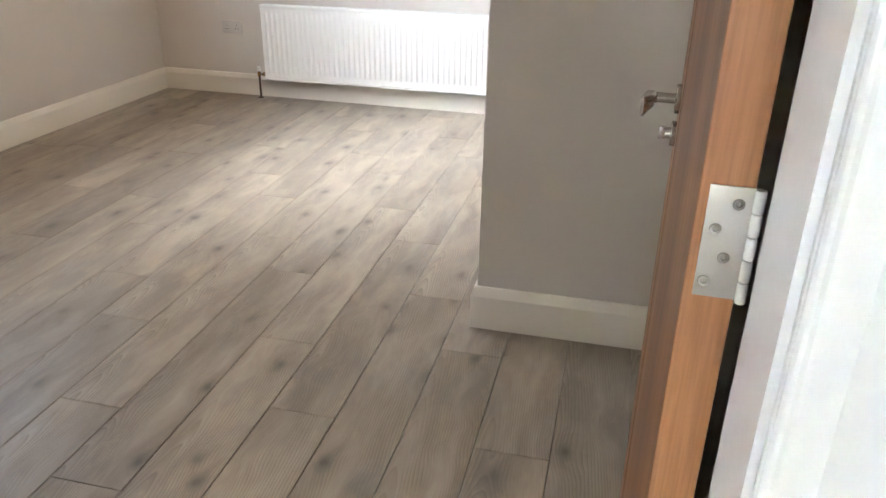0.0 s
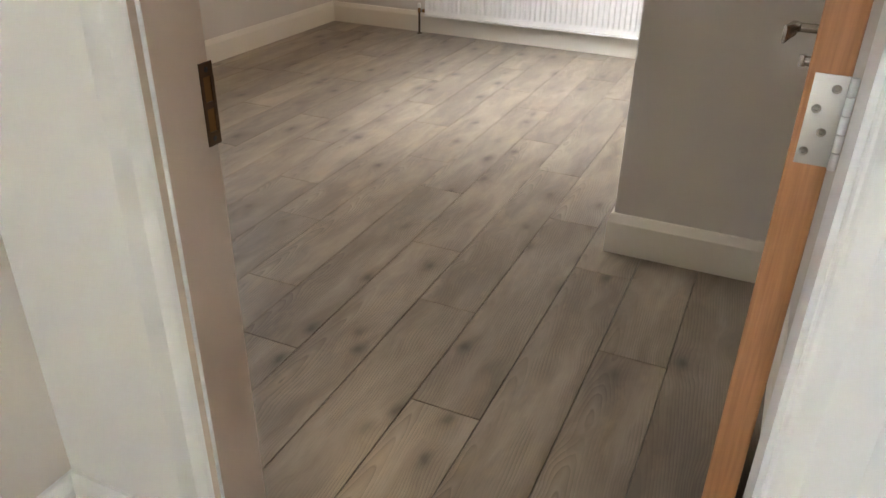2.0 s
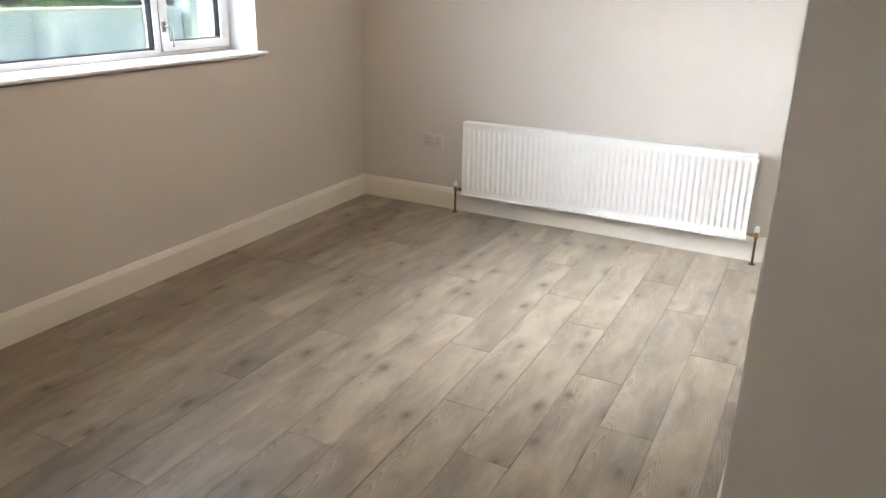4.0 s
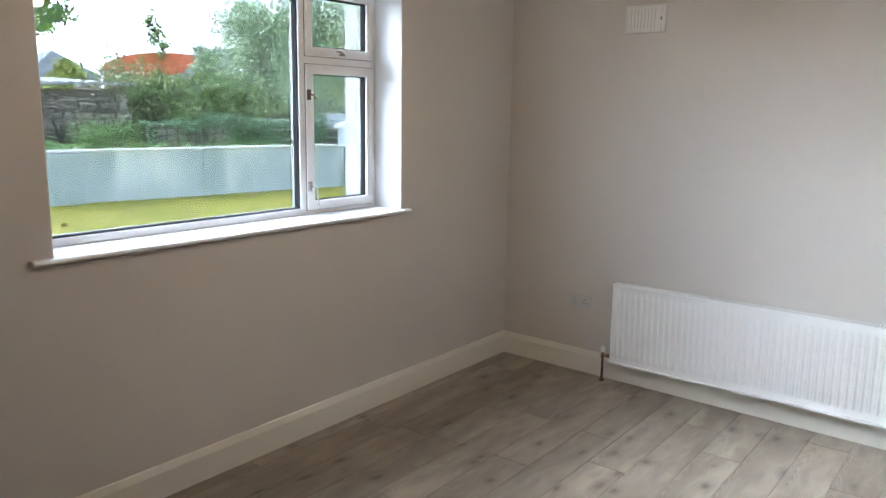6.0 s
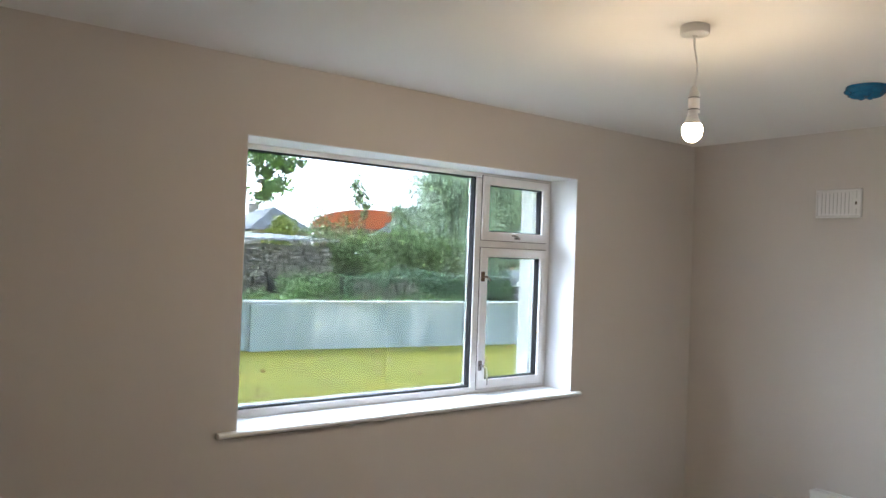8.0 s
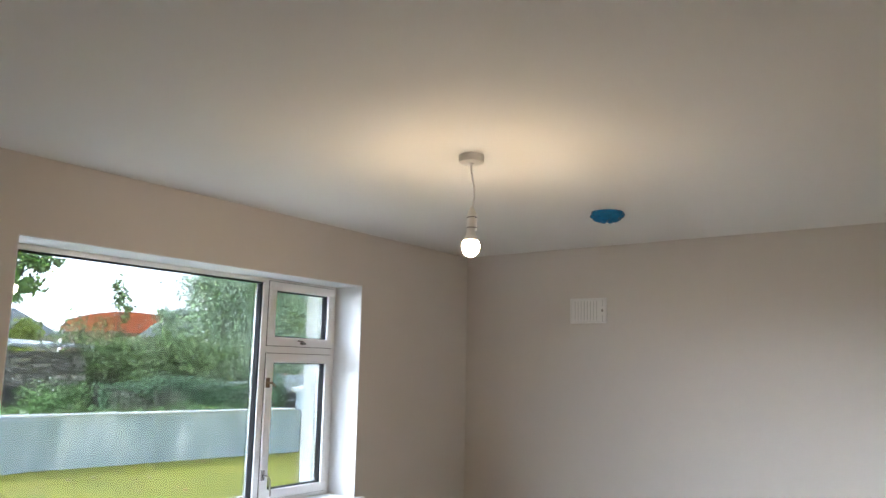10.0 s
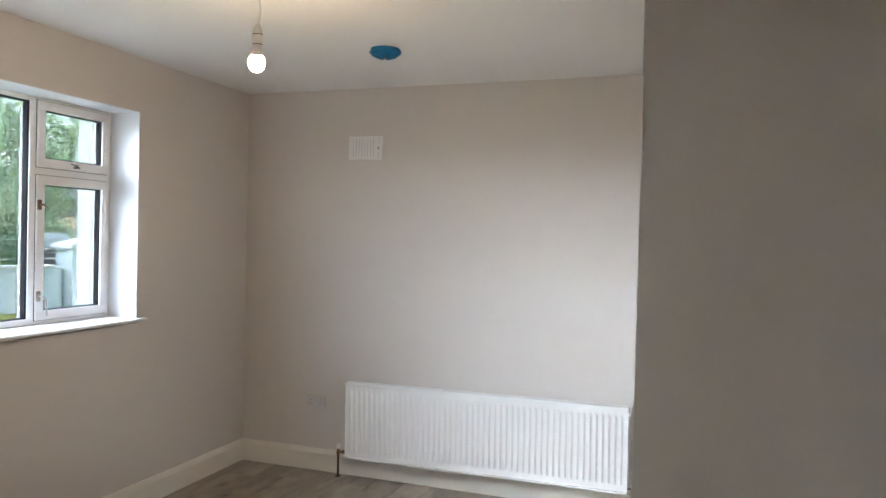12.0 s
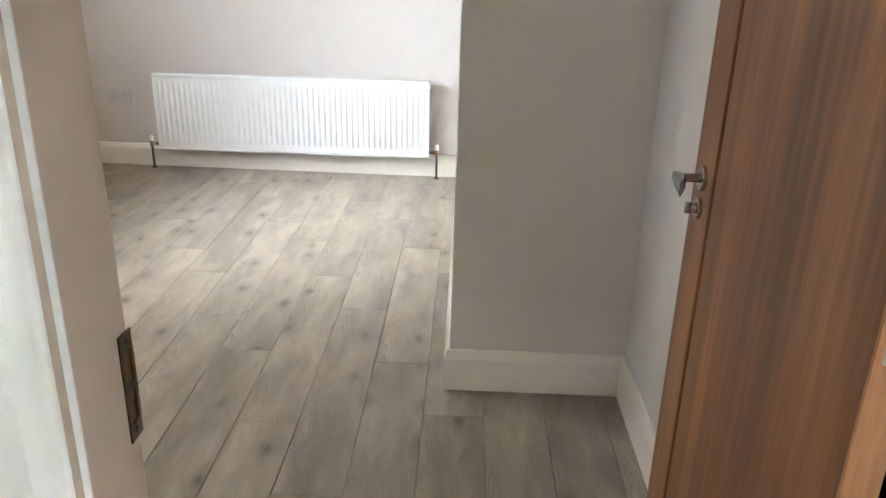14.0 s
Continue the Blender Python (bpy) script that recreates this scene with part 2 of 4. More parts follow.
LAWN = grass_mat("mossy_lawn", (0.19, 0.22, 0.018), (0.33, 0.32, 0.022), (0.45, 0.37, 0.035))
BLADES = leaf_mat("grass_blades", (0.22, 0.27, 0.02), (0.36, 0.37, 0.03), (0.50, 0.46, 0.05), 0.7)
LITTER = leaf_mat("fallen_leaves", (0.30, 0.14, 0.05), (0.50, 0.31, 0.14), (0.66, 0.52, 0.32), 0.8)
RENDERED = stained_render()
GREY_RENDER = plain("blue_grey_render", (0.40, 0.465, 0.50), rough=0.85, vary=0.08, coarse=2.0, fine=60.0, bump=0.3)
COPING = plain("pale_coping", (0.72, 0.72, 0.70), rough=0.8, vary=0.12, coarse=3.0, fine=60.0, bump=0.3)
OUTER = plain("white_outer_render", (0.80, 0.80, 0.78), rough=0.85, vary=0.04, coarse=3.0, fine=80.0, bump=0.3)
STONE = plain("field_stone", (0.27, 0.245, 0.20), rough=0.9, vary=0.4, coarse=5.0, fine=40.0, bump=0.8, dist=0.02, obj=0.35)
MORTAR = plain("dark_lime_mortar", (0.13, 0.118, 0.098), rough=0.95, vary=0.3, coarse=4.0, fine=40.0, bump=0.6, dist=0.02)
SLATE = plain("blue_grey_slate", (0.15, 0.165, 0.185), rough=0.6, vary=0.12, coarse=2.0, fine=25.0, bump=0.4, dist=0.02)
TIN = plain("grey_corrugated_sheet", (0.30, 0.32, 0.34), rough=0.5, vary=0.15, coarse=2.0, fine=20.0, bump=0.2)
RUST = plain("red_oxide_sheet", (0.62, 0.14, 0.045), rough=0.65, vary=0.2, coarse=0.6, fine=12.0, bump=0.3)
GABLE = plain("drab_gable_render", (0.36, 0.33, 0.29), rough=0.9, vary=0.15, coarse=1.0, fine=20.0, bump=0.3)
BARK = plain("grey_bark", (0.10, 0.085, 0.065), rough=0.95, vary=0.3, coarse=8.0, fine=50.0, bump=0.9, dist=0.02)
WILLOW = leaf_mat("silvery_green_leaves", (0.20, 0.29, 0.14), (0.42, 0.53, 0.32), (0.68, 0.76, 0.60))
HEDGEGREEN = leaf_mat("dark_shrub_leaves", (0.085, 0.145, 0.051), (0.204, 0.306, 0.093), (0.391, 0.493, 0.17))
IVY = leaf_mat("ivy_leaves", (0.06, 0.135, 0.068), (0.135, 0.255, 0.12), (0.27, 0.405, 0.21))
LIME = leaf_mat("yellow_green_leaves", (0.21, 0.28, 0.042), (0.336, 0.392, 0.056), (0.504, 0.532, 0.112))
BROADLEAF = leaf_mat("broad_green_leaves", (0.12, 0.23, 0.07), (0.22, 0.37, 0.10), (0.36, 0.50, 0.17))
DARKIRON = plain("dark_machinery", (0.05, 0.05, 0.055), rough=0.5, vary=0.3, bump=0.2)
PALEIRON = plain("pale_grey_panel", (0.42, 0.46, 0.48), rough=0.5, vary=0.15, bump=0.1)
DARKWALL = plain("dark_yard_wall", (0.17, 0.165, 0.16), rough=0.9, vary=0.15, coarse=1.0, fine=20.0, bump=0.3)
PINKWALL = plain("pinkish_barn_render", (0.42, 0.25, 0.19), rough=0.9, vary=0.2, bump=0.3)
OCHRE = plain("ochre_render", (0.50, 0.30, 0.16), rough=0.9, vary=0.2, bump=0.3)

# ---- mesh helpers ----


def box(bm, a, b):
    lo = [min(p, q) for p, q in zip(a, b)]
    hi = [max(p, q) for p, q in zip(a, b)]
    v = [bm.verts.new((x, y, z)) for z in (lo[2], hi[2]) for y in (lo[1], hi[1]) for x in (lo[0], hi[0])]
    return [bm.faces.new([v[i] for i in f]) for f in ((0, 2, 3, 1), (4, 5, 7, 6), (0, 1, 5, 4), (2, 6, 7, 3), (0, 4, 6, 2), (1, 3, 7, 5))]


def rounded(a, b, r=0.002, seg=2):
    bm = bmesh.new()
    box(bm, a, b)
    bmesh.ops.bevel(bm, geom=list(bm.edges), offset=r, segments=seg, profile=0.6, affect="EDGES")
    return bm


def slab(a, b):
    bm = bmesh.new()
    box(bm, a, b)
    return bm


def sweep(bm, path, normal, profile, closed=False):
    """Carries a profile of (u, v) along a path of points: u to the path's left as seen against the normal, v along the normal."""
    n = Vector(normal)
    pts = [Vector(p) for p in path]
    rings = []
    for i, p in enumerate(pts):
        before = pts[i] - pts[i - 1] if i or closed else None
        after = pts[(i + 1) % len(pts)] - p if i + 1 < len(pts) or closed else None
        sides = [n.cross(d).normalized() for d in (before, after) if d is not None]
        mitre = sides[0] if len(sides) == 1 else (sides[0] + sides[1]) / (1 + sides[0].dot(sides[1]))
        rings.append([bm.verts.new(p + mitre * u + n * v) for u, v in profile])
    k = len(profile)
    for i in range(len(rings) if closed else len(rings) - 1):
        a, b = rings[i], rings[(i + 1) % len(rings)]
        for j in range(k):
            bm.faces.new((a[j], a[(j + 1) % k], b[(j + 1) % k], b[j]))
    if not closed:
        bm.faces.new(rings[0][::-1])
        bm.faces.new(rings[-1])


def lathe(bm, profile, seg=24, m=None):
    """Turns (radius, z) points about z, then moves the result by m."""
    rings = []
    for r, z in profile:
        if r < 1e-6:
            rings.append([bm.verts.new((0, 0, z))])
        else:
            rings.append([bm.verts.new((r * math.cos(2 * math.pi * i / seg), r * math.sin(2 * math.pi * i / seg), z)) for i in range(seg)])
    made = [v for ring in rings for v in ring]
    for a, b in zip(rings, rings[1:]):
        for i in range(seg):
            j = (i + 1) % seg
            if len(a) == 1 and len(b) == 1:
                continue
            if len(a) == 1:
                bm.faces.new((a[0], b[j], b[i]))
            elif len(b) == 1:
                bm.faces.new((a[i], a[j], b[0]))
            else:
                bm.faces.new((a[i], a[j], b[j], b[i]))
    if m is not None:
        bmesh.ops.transform(bm, matrix=m, verts=made)


def turned(profile, seg=24, m=None):
    bm = bmesh.new()
    lathe(bm, profile, seg, m)
    return bm


def tube(bm, pts, radii, seg=8):
    rings = []
    pts = [Vector(p) for p in pts]
    for i, p in enumerate(pts):
        d = (pts[min(i + 1, len(pts) - 1)] - pts[max(i - 1, 0)]).normalized()
        s = d.orthogonal().normalized()
        if rings:
            s = (last - d * last.dot(d)).normalized()
        last = s
        t = d.cross(s)
        r = radii[i] if hasattr(radii, "__len__") else radii
        rings.append([bm.verts.new(p + (s * math.cos(a) + t * math.sin(a)) * r) for a in [2 * math.pi * k / seg for k in range(seg)]])
    for a, b in zip(rings, rings[1:]):
        for i in range(seg):
            bm.faces.new((a[i], a[(i + 1) % seg], b[(i + 1) % seg], b[i]))
    bm.faces.new(rings[0][::-1])
    bm.faces.new(rings[-1])


def piped(pts, radii, seg=10):
    bm = bmesh.new()
    tube(bm, pts, radii, seg)
    return bm


def finish(name, bm, mat, smooth=False):
    bmesh.ops.recalc_face_normals(bm, faces=list(bm.faces))
    me = bpy.data.meshes.new(name)
    bm.to_mesh(me)
    bm.free()
    me.materials.append(mat)
    if smooth:
        me.shade_smooth()
        me.set_sharp_from_angle(angle=radians(40))
    return me


def setting(name, bm, mat, label, category, smooth=False):
    return tagged(new(name, finish(name, bm, mat, smooth)), label, category, kind="structure")


def thing(name, m, label, category, group="", kind=""):
    ob = new(name)
    ob.empty_display_size = 0.05
    ob.matrix_world = m
    return tagged(ob, label, category, group, kind)


def part(name, bm, mat, parent, label="", smooth=False):
    ob = new(name, finish(name, bm, mat, smooth))
    ob.parent = parent
    return tagged(ob, label)


def cloud_mesh(name, points, size, mat, rng, flat=0.0, longer=1.7):
    """Many small leaves, one folded pair of triangles each, as one mesh."""
    pts = np.asarray(points, float)
    n = len(pts)
    d = rng.normal(size=(n, 3))
    d[:, 2] *= 1 - flat
    d /= np.linalg.norm(d, axis=1)[:, None]
    e = np.cross(d, rng.normal(size=(n, 3)))
    e[:, 2] *= 1 - flat
    e /= np.linalg.norm(e, axis=1)[:, None]
    up = np.cross(d, e)
    s = size * rng.uniform(0.6, 1.4, (n, 1))
    v = np.stack([pts - d * s * longer / 2, pts + e * s / 2 + up * s * 0.12, pts + d * s * longer / 2, pts - e * s / 2 + up * s * 0.12], 1).reshape(-1, 3)
    f = [(4 * i, 4 * i + 1, 4 * i + 2, 4 * i + 3) for i in range(n)]
    me = bpy.data.meshes.new(name)
    me.from_pydata(v.tolist(), [], f)
    me.materials.append(mat)
    return me


# ---- the plan: window wall on x = 0, its corner with the radiator wall at the origin ----
H = 2.55
PIER_X, PIER_Y = 2.850, -2.767
EAST = 3.428
ROOM_S, HALL_N = -4.325, -4.428
HALL_W, HALL_E, HALL_S = 2.148, 3.78, -8.2
JL, JR, DOOR_H = 2.545, 3.342, 2.03
TAN = math.tan(radians(-SKEW))
NORTH_AT = lambda x: -TAN * x
WIN_Y0, WIN_Y1, WIN_Z0, WIN_Z1 = -2.981, -1.080, 1.088, 2.248
THICK = 0.34

# window wall, with its opening
bm = bmesh.new()
box(bm, (-THICK, -4.7, -0.35), (0, WIN_Y0, 2.75))
box(bm, (-THICK, WIN_Y1, -0.35), (0, 0.3, 2.75))
box(bm, (-THICK, WIN_Y0, -0.35), (0, WIN_Y1, WIN_Z0 - 0.03))
box(bm, (-THICK, WIN_Y0, WIN_Z1), (0, WIN_Y1, 2.75))
setting("wall_west", bm, WALL, "smooth greige painted window wall", "wall")

# white lining of the window reveal, inside and outside
t = 0.004
for name, p, q in (("reveal_north", (-0.198, WIN_Y1 - t, WIN_Z0), (-0.001, WIN_Y1 + 0.001, WIN_Z1 - t)),
                   ("reveal_south", (-0.198, WIN_Y0 - 0.001, WIN_Z0), (-0.001, WIN_Y0 + t, WIN_Z1 - t)),
                   ("reveal_head", (-0.198, WIN_Y0, WIN_Z1 - t), (-0.001, WIN_Y1, WIN_Z1 + 0.001))):
    setting(name, slab(p, q), REVEAL, "white painted plaster window reveal", "window reveal")
bm = bmesh.new()
for y0, y1, z0, z1 in ((WIN_Y1 - 0.035, WIN_Y1 + 0.3, 0.9, 2.5), (WIN_Y0 - 0.3, WIN_Y0 + 0.035, 0.9, 2.5), (WIN_Y0, WIN_Y1, WIN_Z1 + 0.004, 2.5)):
    box(bm, (-THICK - 0.06, y0, z0), (-0.272, y1, z1))
box(bm, (-THICK - 0.11, WIN_Y0 - 0.05, WIN_Z0 - 0.09), (-0.272, WIN_Y1 + 0.05, WIN_Z0 + 0.008))
setting("reveal_outside", bm, OUTER, "white rendered outer window surround with sill", "window reveal")

# radiator wall, slightly out of square
north = setting("wall_north", slab((-0.5, 0, -0.35), (4.2, 0.3, 2.75)), WALL, "smooth greige painted wall behind the radiator", "wall")
north.matrix_world = pose(0, 0, 0, 0, 0, SKEW)

# the pier that narrows the room beside the door
bm = bmesh.new()
v = [bm.verts.new((x, y, z)) for z in (-0.1, 2.7) for x, y in ((PIER_X, PIER_Y), (3.9, PIER_Y), (3.9, 0.1), (PIER_X, 0.1))]
for f in ((3, 2, 1, 0), (4, 5, 6, 7), (0, 1, 5, 4), (1, 2, 6, 5), (2, 3, 7, 6), (3, 0, 4, 7)):
    bm.faces.new([v[i] for i in f])
upright = [e for e in bm.edges if abs(e.verts[0].co.x - PIER_X) < 1e-4 and abs(e.verts[1].co.x - PIER_X) < 1e-4 and e.verts[0].co.y < -2 and e.verts[1].co.y < -2]
bmesh.ops.bevel(bm, geom=upright, offset=0.004, segments=3, affect="EDGES")
setting("wall_pier", bm, WALL, "greige painted projecting wall with a crisp corner", "wall")

setting("wall_east", slab((EAST, ROOM_S, -0.1), (EAST + 0.4, PIER_Y, 2.7)), WALL, "greige painted wall behind the open door", "wall")

# door wall, painted on both faces, with its opening
for name, y0, y1, mat, label in (("wall_south", (ROOM_S + HALL_N) / 2, ROOM_S, WALL, "greige painted wall round the doorway"),
                                 ("wall_hall_north", HALL_N, (ROOM_S + HALL_N) / 2, HALL_WALL, "pale hall wall round the doorway")):
    bm = bmesh.new()
    box(bm, (-0.3, y0, -0.1), (JL - 0.025, y1, 2.7))
    box(bm, (JR + 0.025, y0, -0.1), (HALL_E + 0.3, y1, 2.7))
    box(bm, (JL - 0.025, y0, DOOR_H + 0.025), (JR + 0.025, y1, 2.7))
    setting(name, bm, mat, label, "wall")

# hall, with an unseen opening added in its west wall to light it
HWY0, HWY1, HWZ0, HWZ1 = -7.72, -6.90, 1.18, 2.06
bm = bmesh.new()
box(bm, (HALL_W - 0.2, HALL_S, -0.1), (HALL_W, HWY0, 2.7))
box(bm, (HALL_W - 0.2, HWY1, -0.1), (HALL_W, HALL_N, 2.7))
box(bm, (HALL_W - 0.2, HWY0, -0.1), (HALL_W, HWY1, HWZ0))
box(bm, (HALL_W - 0.2, HWY0, HWZ1), (HALL_W, HWY1, 2.7))
setting("wall_hall_west", bm, HALL_SIDE, "pale buff painted hall side wall with an added opening for light", "wall")
setting("wall_hall_east", slab((HALL_E, HALL_S, -0.1), (HALL_E + 0.2, HALL_N, 2.7)), HALL_SIDE, "pale buff painted hall side wall", "wall")
setting("wall_hall_south", slab((HALL_W - 0.2, HALL_S - 0.25, -0.1), (HALL_E + 0.2, HALL_S, 2.7)), HALL_SIDE, "pale buff painted hall end wall", "wall")

setting("ceiling", slab((-0.3, HALL_N + 0.06, H), (4.0, 0.3, H + 0.25)), CEIL, "matt white plaster ceiling", "ceiling")
setting("ceiling_hall", slab((HALL_W - 0.3, HALL_S - 0.3, H), (HALL_E + 0.3, HALL_N + 0.06, H + 0.25)), CEIL, "matt white hall ceiling", "ceiling")

# skirting boards
SKIRT = [(0, 0.001), (0.018, 0.001), (0.018, 0.116), (0.0165, 0.121), (0.010, 0.143), (0.007, 0.147), (0, 0.147)]
bm = bmesh.new()
sweep(bm, [(EAST, ROOM_S, 0), (EAST, PIER_Y, 0), (PIER_X, PIER_Y, 0), (PIER_X, NORTH_AT(PIER_X), 0), (0, 0, 0), (0, ROOM_S, 0), (JL - 0.095, ROOM_S, 0)], (0, 0, 1), SKIRT)
setting("baseboard", bm, CREAM, "cream gloss skirting board with a sloped top", "skirting board")
bm = bmesh.new()
sweep(bm, [(JL - 0.095, HALL_N, 0), (HALL_W, HALL_N, 0), (HALL_W, HALL_S, 0)], (0, 0, 1), SKIRT)
sweep(bm, [(HALL_E, HALL_S, 0), (HALL_E, HALL_N, 0), (JR + 0.095, HALL_N, 0)], (0, 0, 1), SKIRT)
setting("baseboard_hall", bm, WHITE_TRIM, "white gloss hall skirting board", "skirting board")

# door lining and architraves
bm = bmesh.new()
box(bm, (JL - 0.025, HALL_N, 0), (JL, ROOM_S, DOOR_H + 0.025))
setting("door_lining_latch_side", bm, SHADED_TRIM, "timber door jamb on the latch side, shade put into its buff colour", "door frame")
bm = bmesh.new()
box(bm, (JR, HALL_N, 0), (JR + 0.025, ROOM_S, DOOR_H + 0.025))
box(bm, (JL, HALL_N, DOOR_H), (JR, ROOM_S, DOOR_H + 0.025))
setting("door_lining_hinge_side", bm, WHITE_TRIM, "white painted timber door jamb and head", "door frame")
ARCH = [(0.007, 0.0), (0.007, 0.006), (0.0085, 0.0072), (0.007, 0.0085), (0.007, 0.0145), (0.009, 0.0172), (0.012, 0.0180), (0.016, 0.0165), (0.019, 0.0165), (0.040, 0.0225), (0.092, 0.0120), (0.094, 0.0)]
bm = bmesh.new()
sweep(bm, [(JL, HALL_N, 0.0), (JL, HALL_N, DOOR_H), (JR, HALL_N, DOOR_H), (JR, HALL_N, 0.0)], (0, -1, 0), ARCH)
setting("architrave_hall", bm, WHITE_TRIM, "white moulded door architrave on the hall side", "architrave")
bm = bmesh.new()
sweep(bm, [(JR, ROOM_S, 0.0), (JR, ROOM_S, DOOR_H), (JL, ROOM_S, DOOR_H), (JL, ROOM_S, 0.0)], (0, 1, 0), [(u + 0.028, v) for u, v in ARCH])
setting("architrave_room", bm, WHITE_TRIM, "white moulded door architrave on the room side", "architrave")
setting("trim_lining_edge", slab((JL - 0.0068, HALL_N - 0.002, 0), (JL + 0.0005, HALL_N, DOOR_H)), WHITE_TRIM, "white painted front edge of the door lining", "door frame")
# thin strip that paints the shade on the architrave's east-facing edge
setting("trim_architrave_edge", slab((JL - 0.0072, HALL_N - 0.0148, 0), (JL - 0.0064, HALL_N - 0.0022, DOOR_H)), SHADED_TRIM, "inner edge of the architrave, coloured buff for its shade", "architrave")

# ---- strike plate on the latch side ----
strike = thing("strike_plate", pose(JL, -4.332, 0.929), "dark bronze strike plate let into the latch-side door lining", "strike plate")
bm = bmesh.new()
for a, b in (((0, -0.013, -0.060), (0.002, 0.013, -0.040)), ((0, -0.013, 0.040), (0.002, 0.013, 0.060)), ((0, -0.013, -0.040), (0.002, -0.008, 0.040)), ((0, 0.007, -0.040), (0.0025, 0.013, 0.040)), ((0, -0.008, -0.006), (0.002, 0.007, 0.004))):
    box(bm, a, b)
part("plate", bm, BRONZE, strike)
part("keep", slab((0.0003, -0.0079, -0.0399), (0.0008, 0.0069, 0.0399)), BRASS, strike, "dark brass-coloured keep behind the plate")
for z in (-0.050, 0.050):
    part("screw", turned([(0, 0.0028), (0.003, 0.0028), (0.004, 0.002), (0.004, 0.0)], 12, pose(0, 0, z, 0, 90, 0)), DARKIRON, strike)

# ---- window ----
win = thing("window_1", pose(-0.2, 0, 0), "white plastic window, fixed pane beside two opening lights", "window", kind="structure")
FD = -0.07


def bar(name, y0, y1, z0, z1, x0=FD, x1=0.0, parent=win, r=0.004):
    return part(name, rounded((x0, y0, z0), (x1, y1, z1), r), UPVC, parent, smooth=True)


MY0, MY1 = -1.632, -1.588
bar("frame_jamb", WIN_Y0, WIN_Y0 + 0.042, WIN_Z0, WIN_Z1)
bar("frame_jamb", WIN_Y1 - 0.038, WIN_Y1, WIN_Z0, WIN_Z1)
bar("frame_head", WIN_Y0 + 0.04, WIN_Y1 - 0.036, WIN_Z1 - 0.028, WIN_Z1 - 0.0045)
bar("frame_cill", WIN_Y0 + 0.04, WIN_Y1 - 0.036, WIN_Z0 + 0.001, WIN_Z0 + 0.034)
bar("mullion", MY0, MY1, WIN_Z0 + 0.03, WIN_Z1 - 0.034)
bar("transom", MY1 - 0.002, WIN_Y1 - 0.036, 1.846, 1.900)


def sash(name, y0, y1, z0, z1, w, label):
    ob = bar(name, y0, y1, z0, z0 + w, FD + 0.01, 0.013)
    tagged(ob, label)
    bar("sash_rail", y0, y1, z1 - w, z1, FD + 0.01, 0.013, ob)
    bar("sash_stile", y0, y0 + w, z0 + w - 0.002, z1 - w + 0.002, FD + 0.01, 0.0125, ob)
    bar("sash_stile", y1 - w, y1, z0 + w - 0.002, z1 - w + 0.002, FD + 0.01, 0.0125, ob)
    bm = bmesh.new()
    sweep(bm, [(-0.02, y0 + w, z0 + w), (-0.02, y0 + w, z1 - w), (-0.02, y1 - w, z1 - w), (-0.02, y1 - w, z0 + w)], (1, 0, 0), [(0.001, -0.010), (0.001, 0.023), (-0.005, 0.019), (-0.005, -0.010)], closed=True)
    part("gasket", bm, GASKET_AND_GAP, ob)
    # no gap is modelled: a black strip paints the shadow line round the sash
    bm = bmesh.new()
    sweep(bm, [(0.0003, y0, z0), (0.0003, y0, z1), (0.0003, y1, z1), (0.0003, y1, z0)], (1, 0, 0), [(-0.001, 0), (-0.001, 0.002), (0.0025, 0.002), (0.0025, 0)], closed=True)
    part("shadow_gap", bm, GASKET_AND_GAP, ob)
    pane = part("pane", slab((-0.036, y0 + w - 0.004, z0 + w - 0.004), (-0.030, y1 - w + 0.004, z1 - w + 0.004)), DIM_GLASS, ob)
    # no shadow: daylight enters at full strength past the dark tint
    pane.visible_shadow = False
    return ob


vent_sash = sash("top_light", MY1 - 0.004, WIN_Y1 - 0.030, 1.892, WIN_Z1 - 0.018, 0.046, "white top-hung opening light")
low_sash = sash("casement", MY1 - 0.004, WIN_Y1 - 0.030, WIN_Z0 + 0.022, 1.852, 0.048, "white side-hung casement")
bm = bmesh.new()
y0, y1, z0, z1 = WIN_Y0 + 0.042, MY0, WIN_Z0 + 0.034, WIN_Z1 - 0.028
sweep(bm, [(-0.03, y0, z0), (-0.03, y0, z1), (-0.03, y1, z1), (-0.03, y1, z0)], (1, 0, 0), [(0.001, -0.010), (0.001, 0.025), (-0.006, 0.020), (-0.006, -0.010)], closed=True)
part("gasket", bm, GASKET_AND_GAP, win)
pane = part("pane", slab((-0.046, y0 - 0.004, z0 - 0.004), (-0.040, y1 + 0.004, z1 + 0.004)), DIM_GLASS, win)
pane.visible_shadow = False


def fastener(parent, y, z, mat, arm):
    base = part("handle", rounded((0.012, y - 0.010, z - 0.026), (0.024, y + 0.010, z + 0.026), 0.003), mat, parent, "small metal window catch", True)
    part("lever", piped([(0.024, y, z), (0.042, y + 0.004, z), (0.046, y + 0.022, z - 0.012), (0.046, y + 0.030, z - arm)], [0.006, 0.006, 0.0055, 0.0045]), CHROME if arm > 0.03 else mat, base, smooth=True)


fastener(low_sash, MY1 + 0.006, 1.70, BRONZE, 0.02)
fastener(low_sash, MY1 + 0.006, 1.235, CHROME, 0.10)
stay = part("handle", rounded((0.012, -1.365, 1.903), (0.022, -1.325, 1.915), 0.003), CHROME, vent_sash, "small metal stay", True)
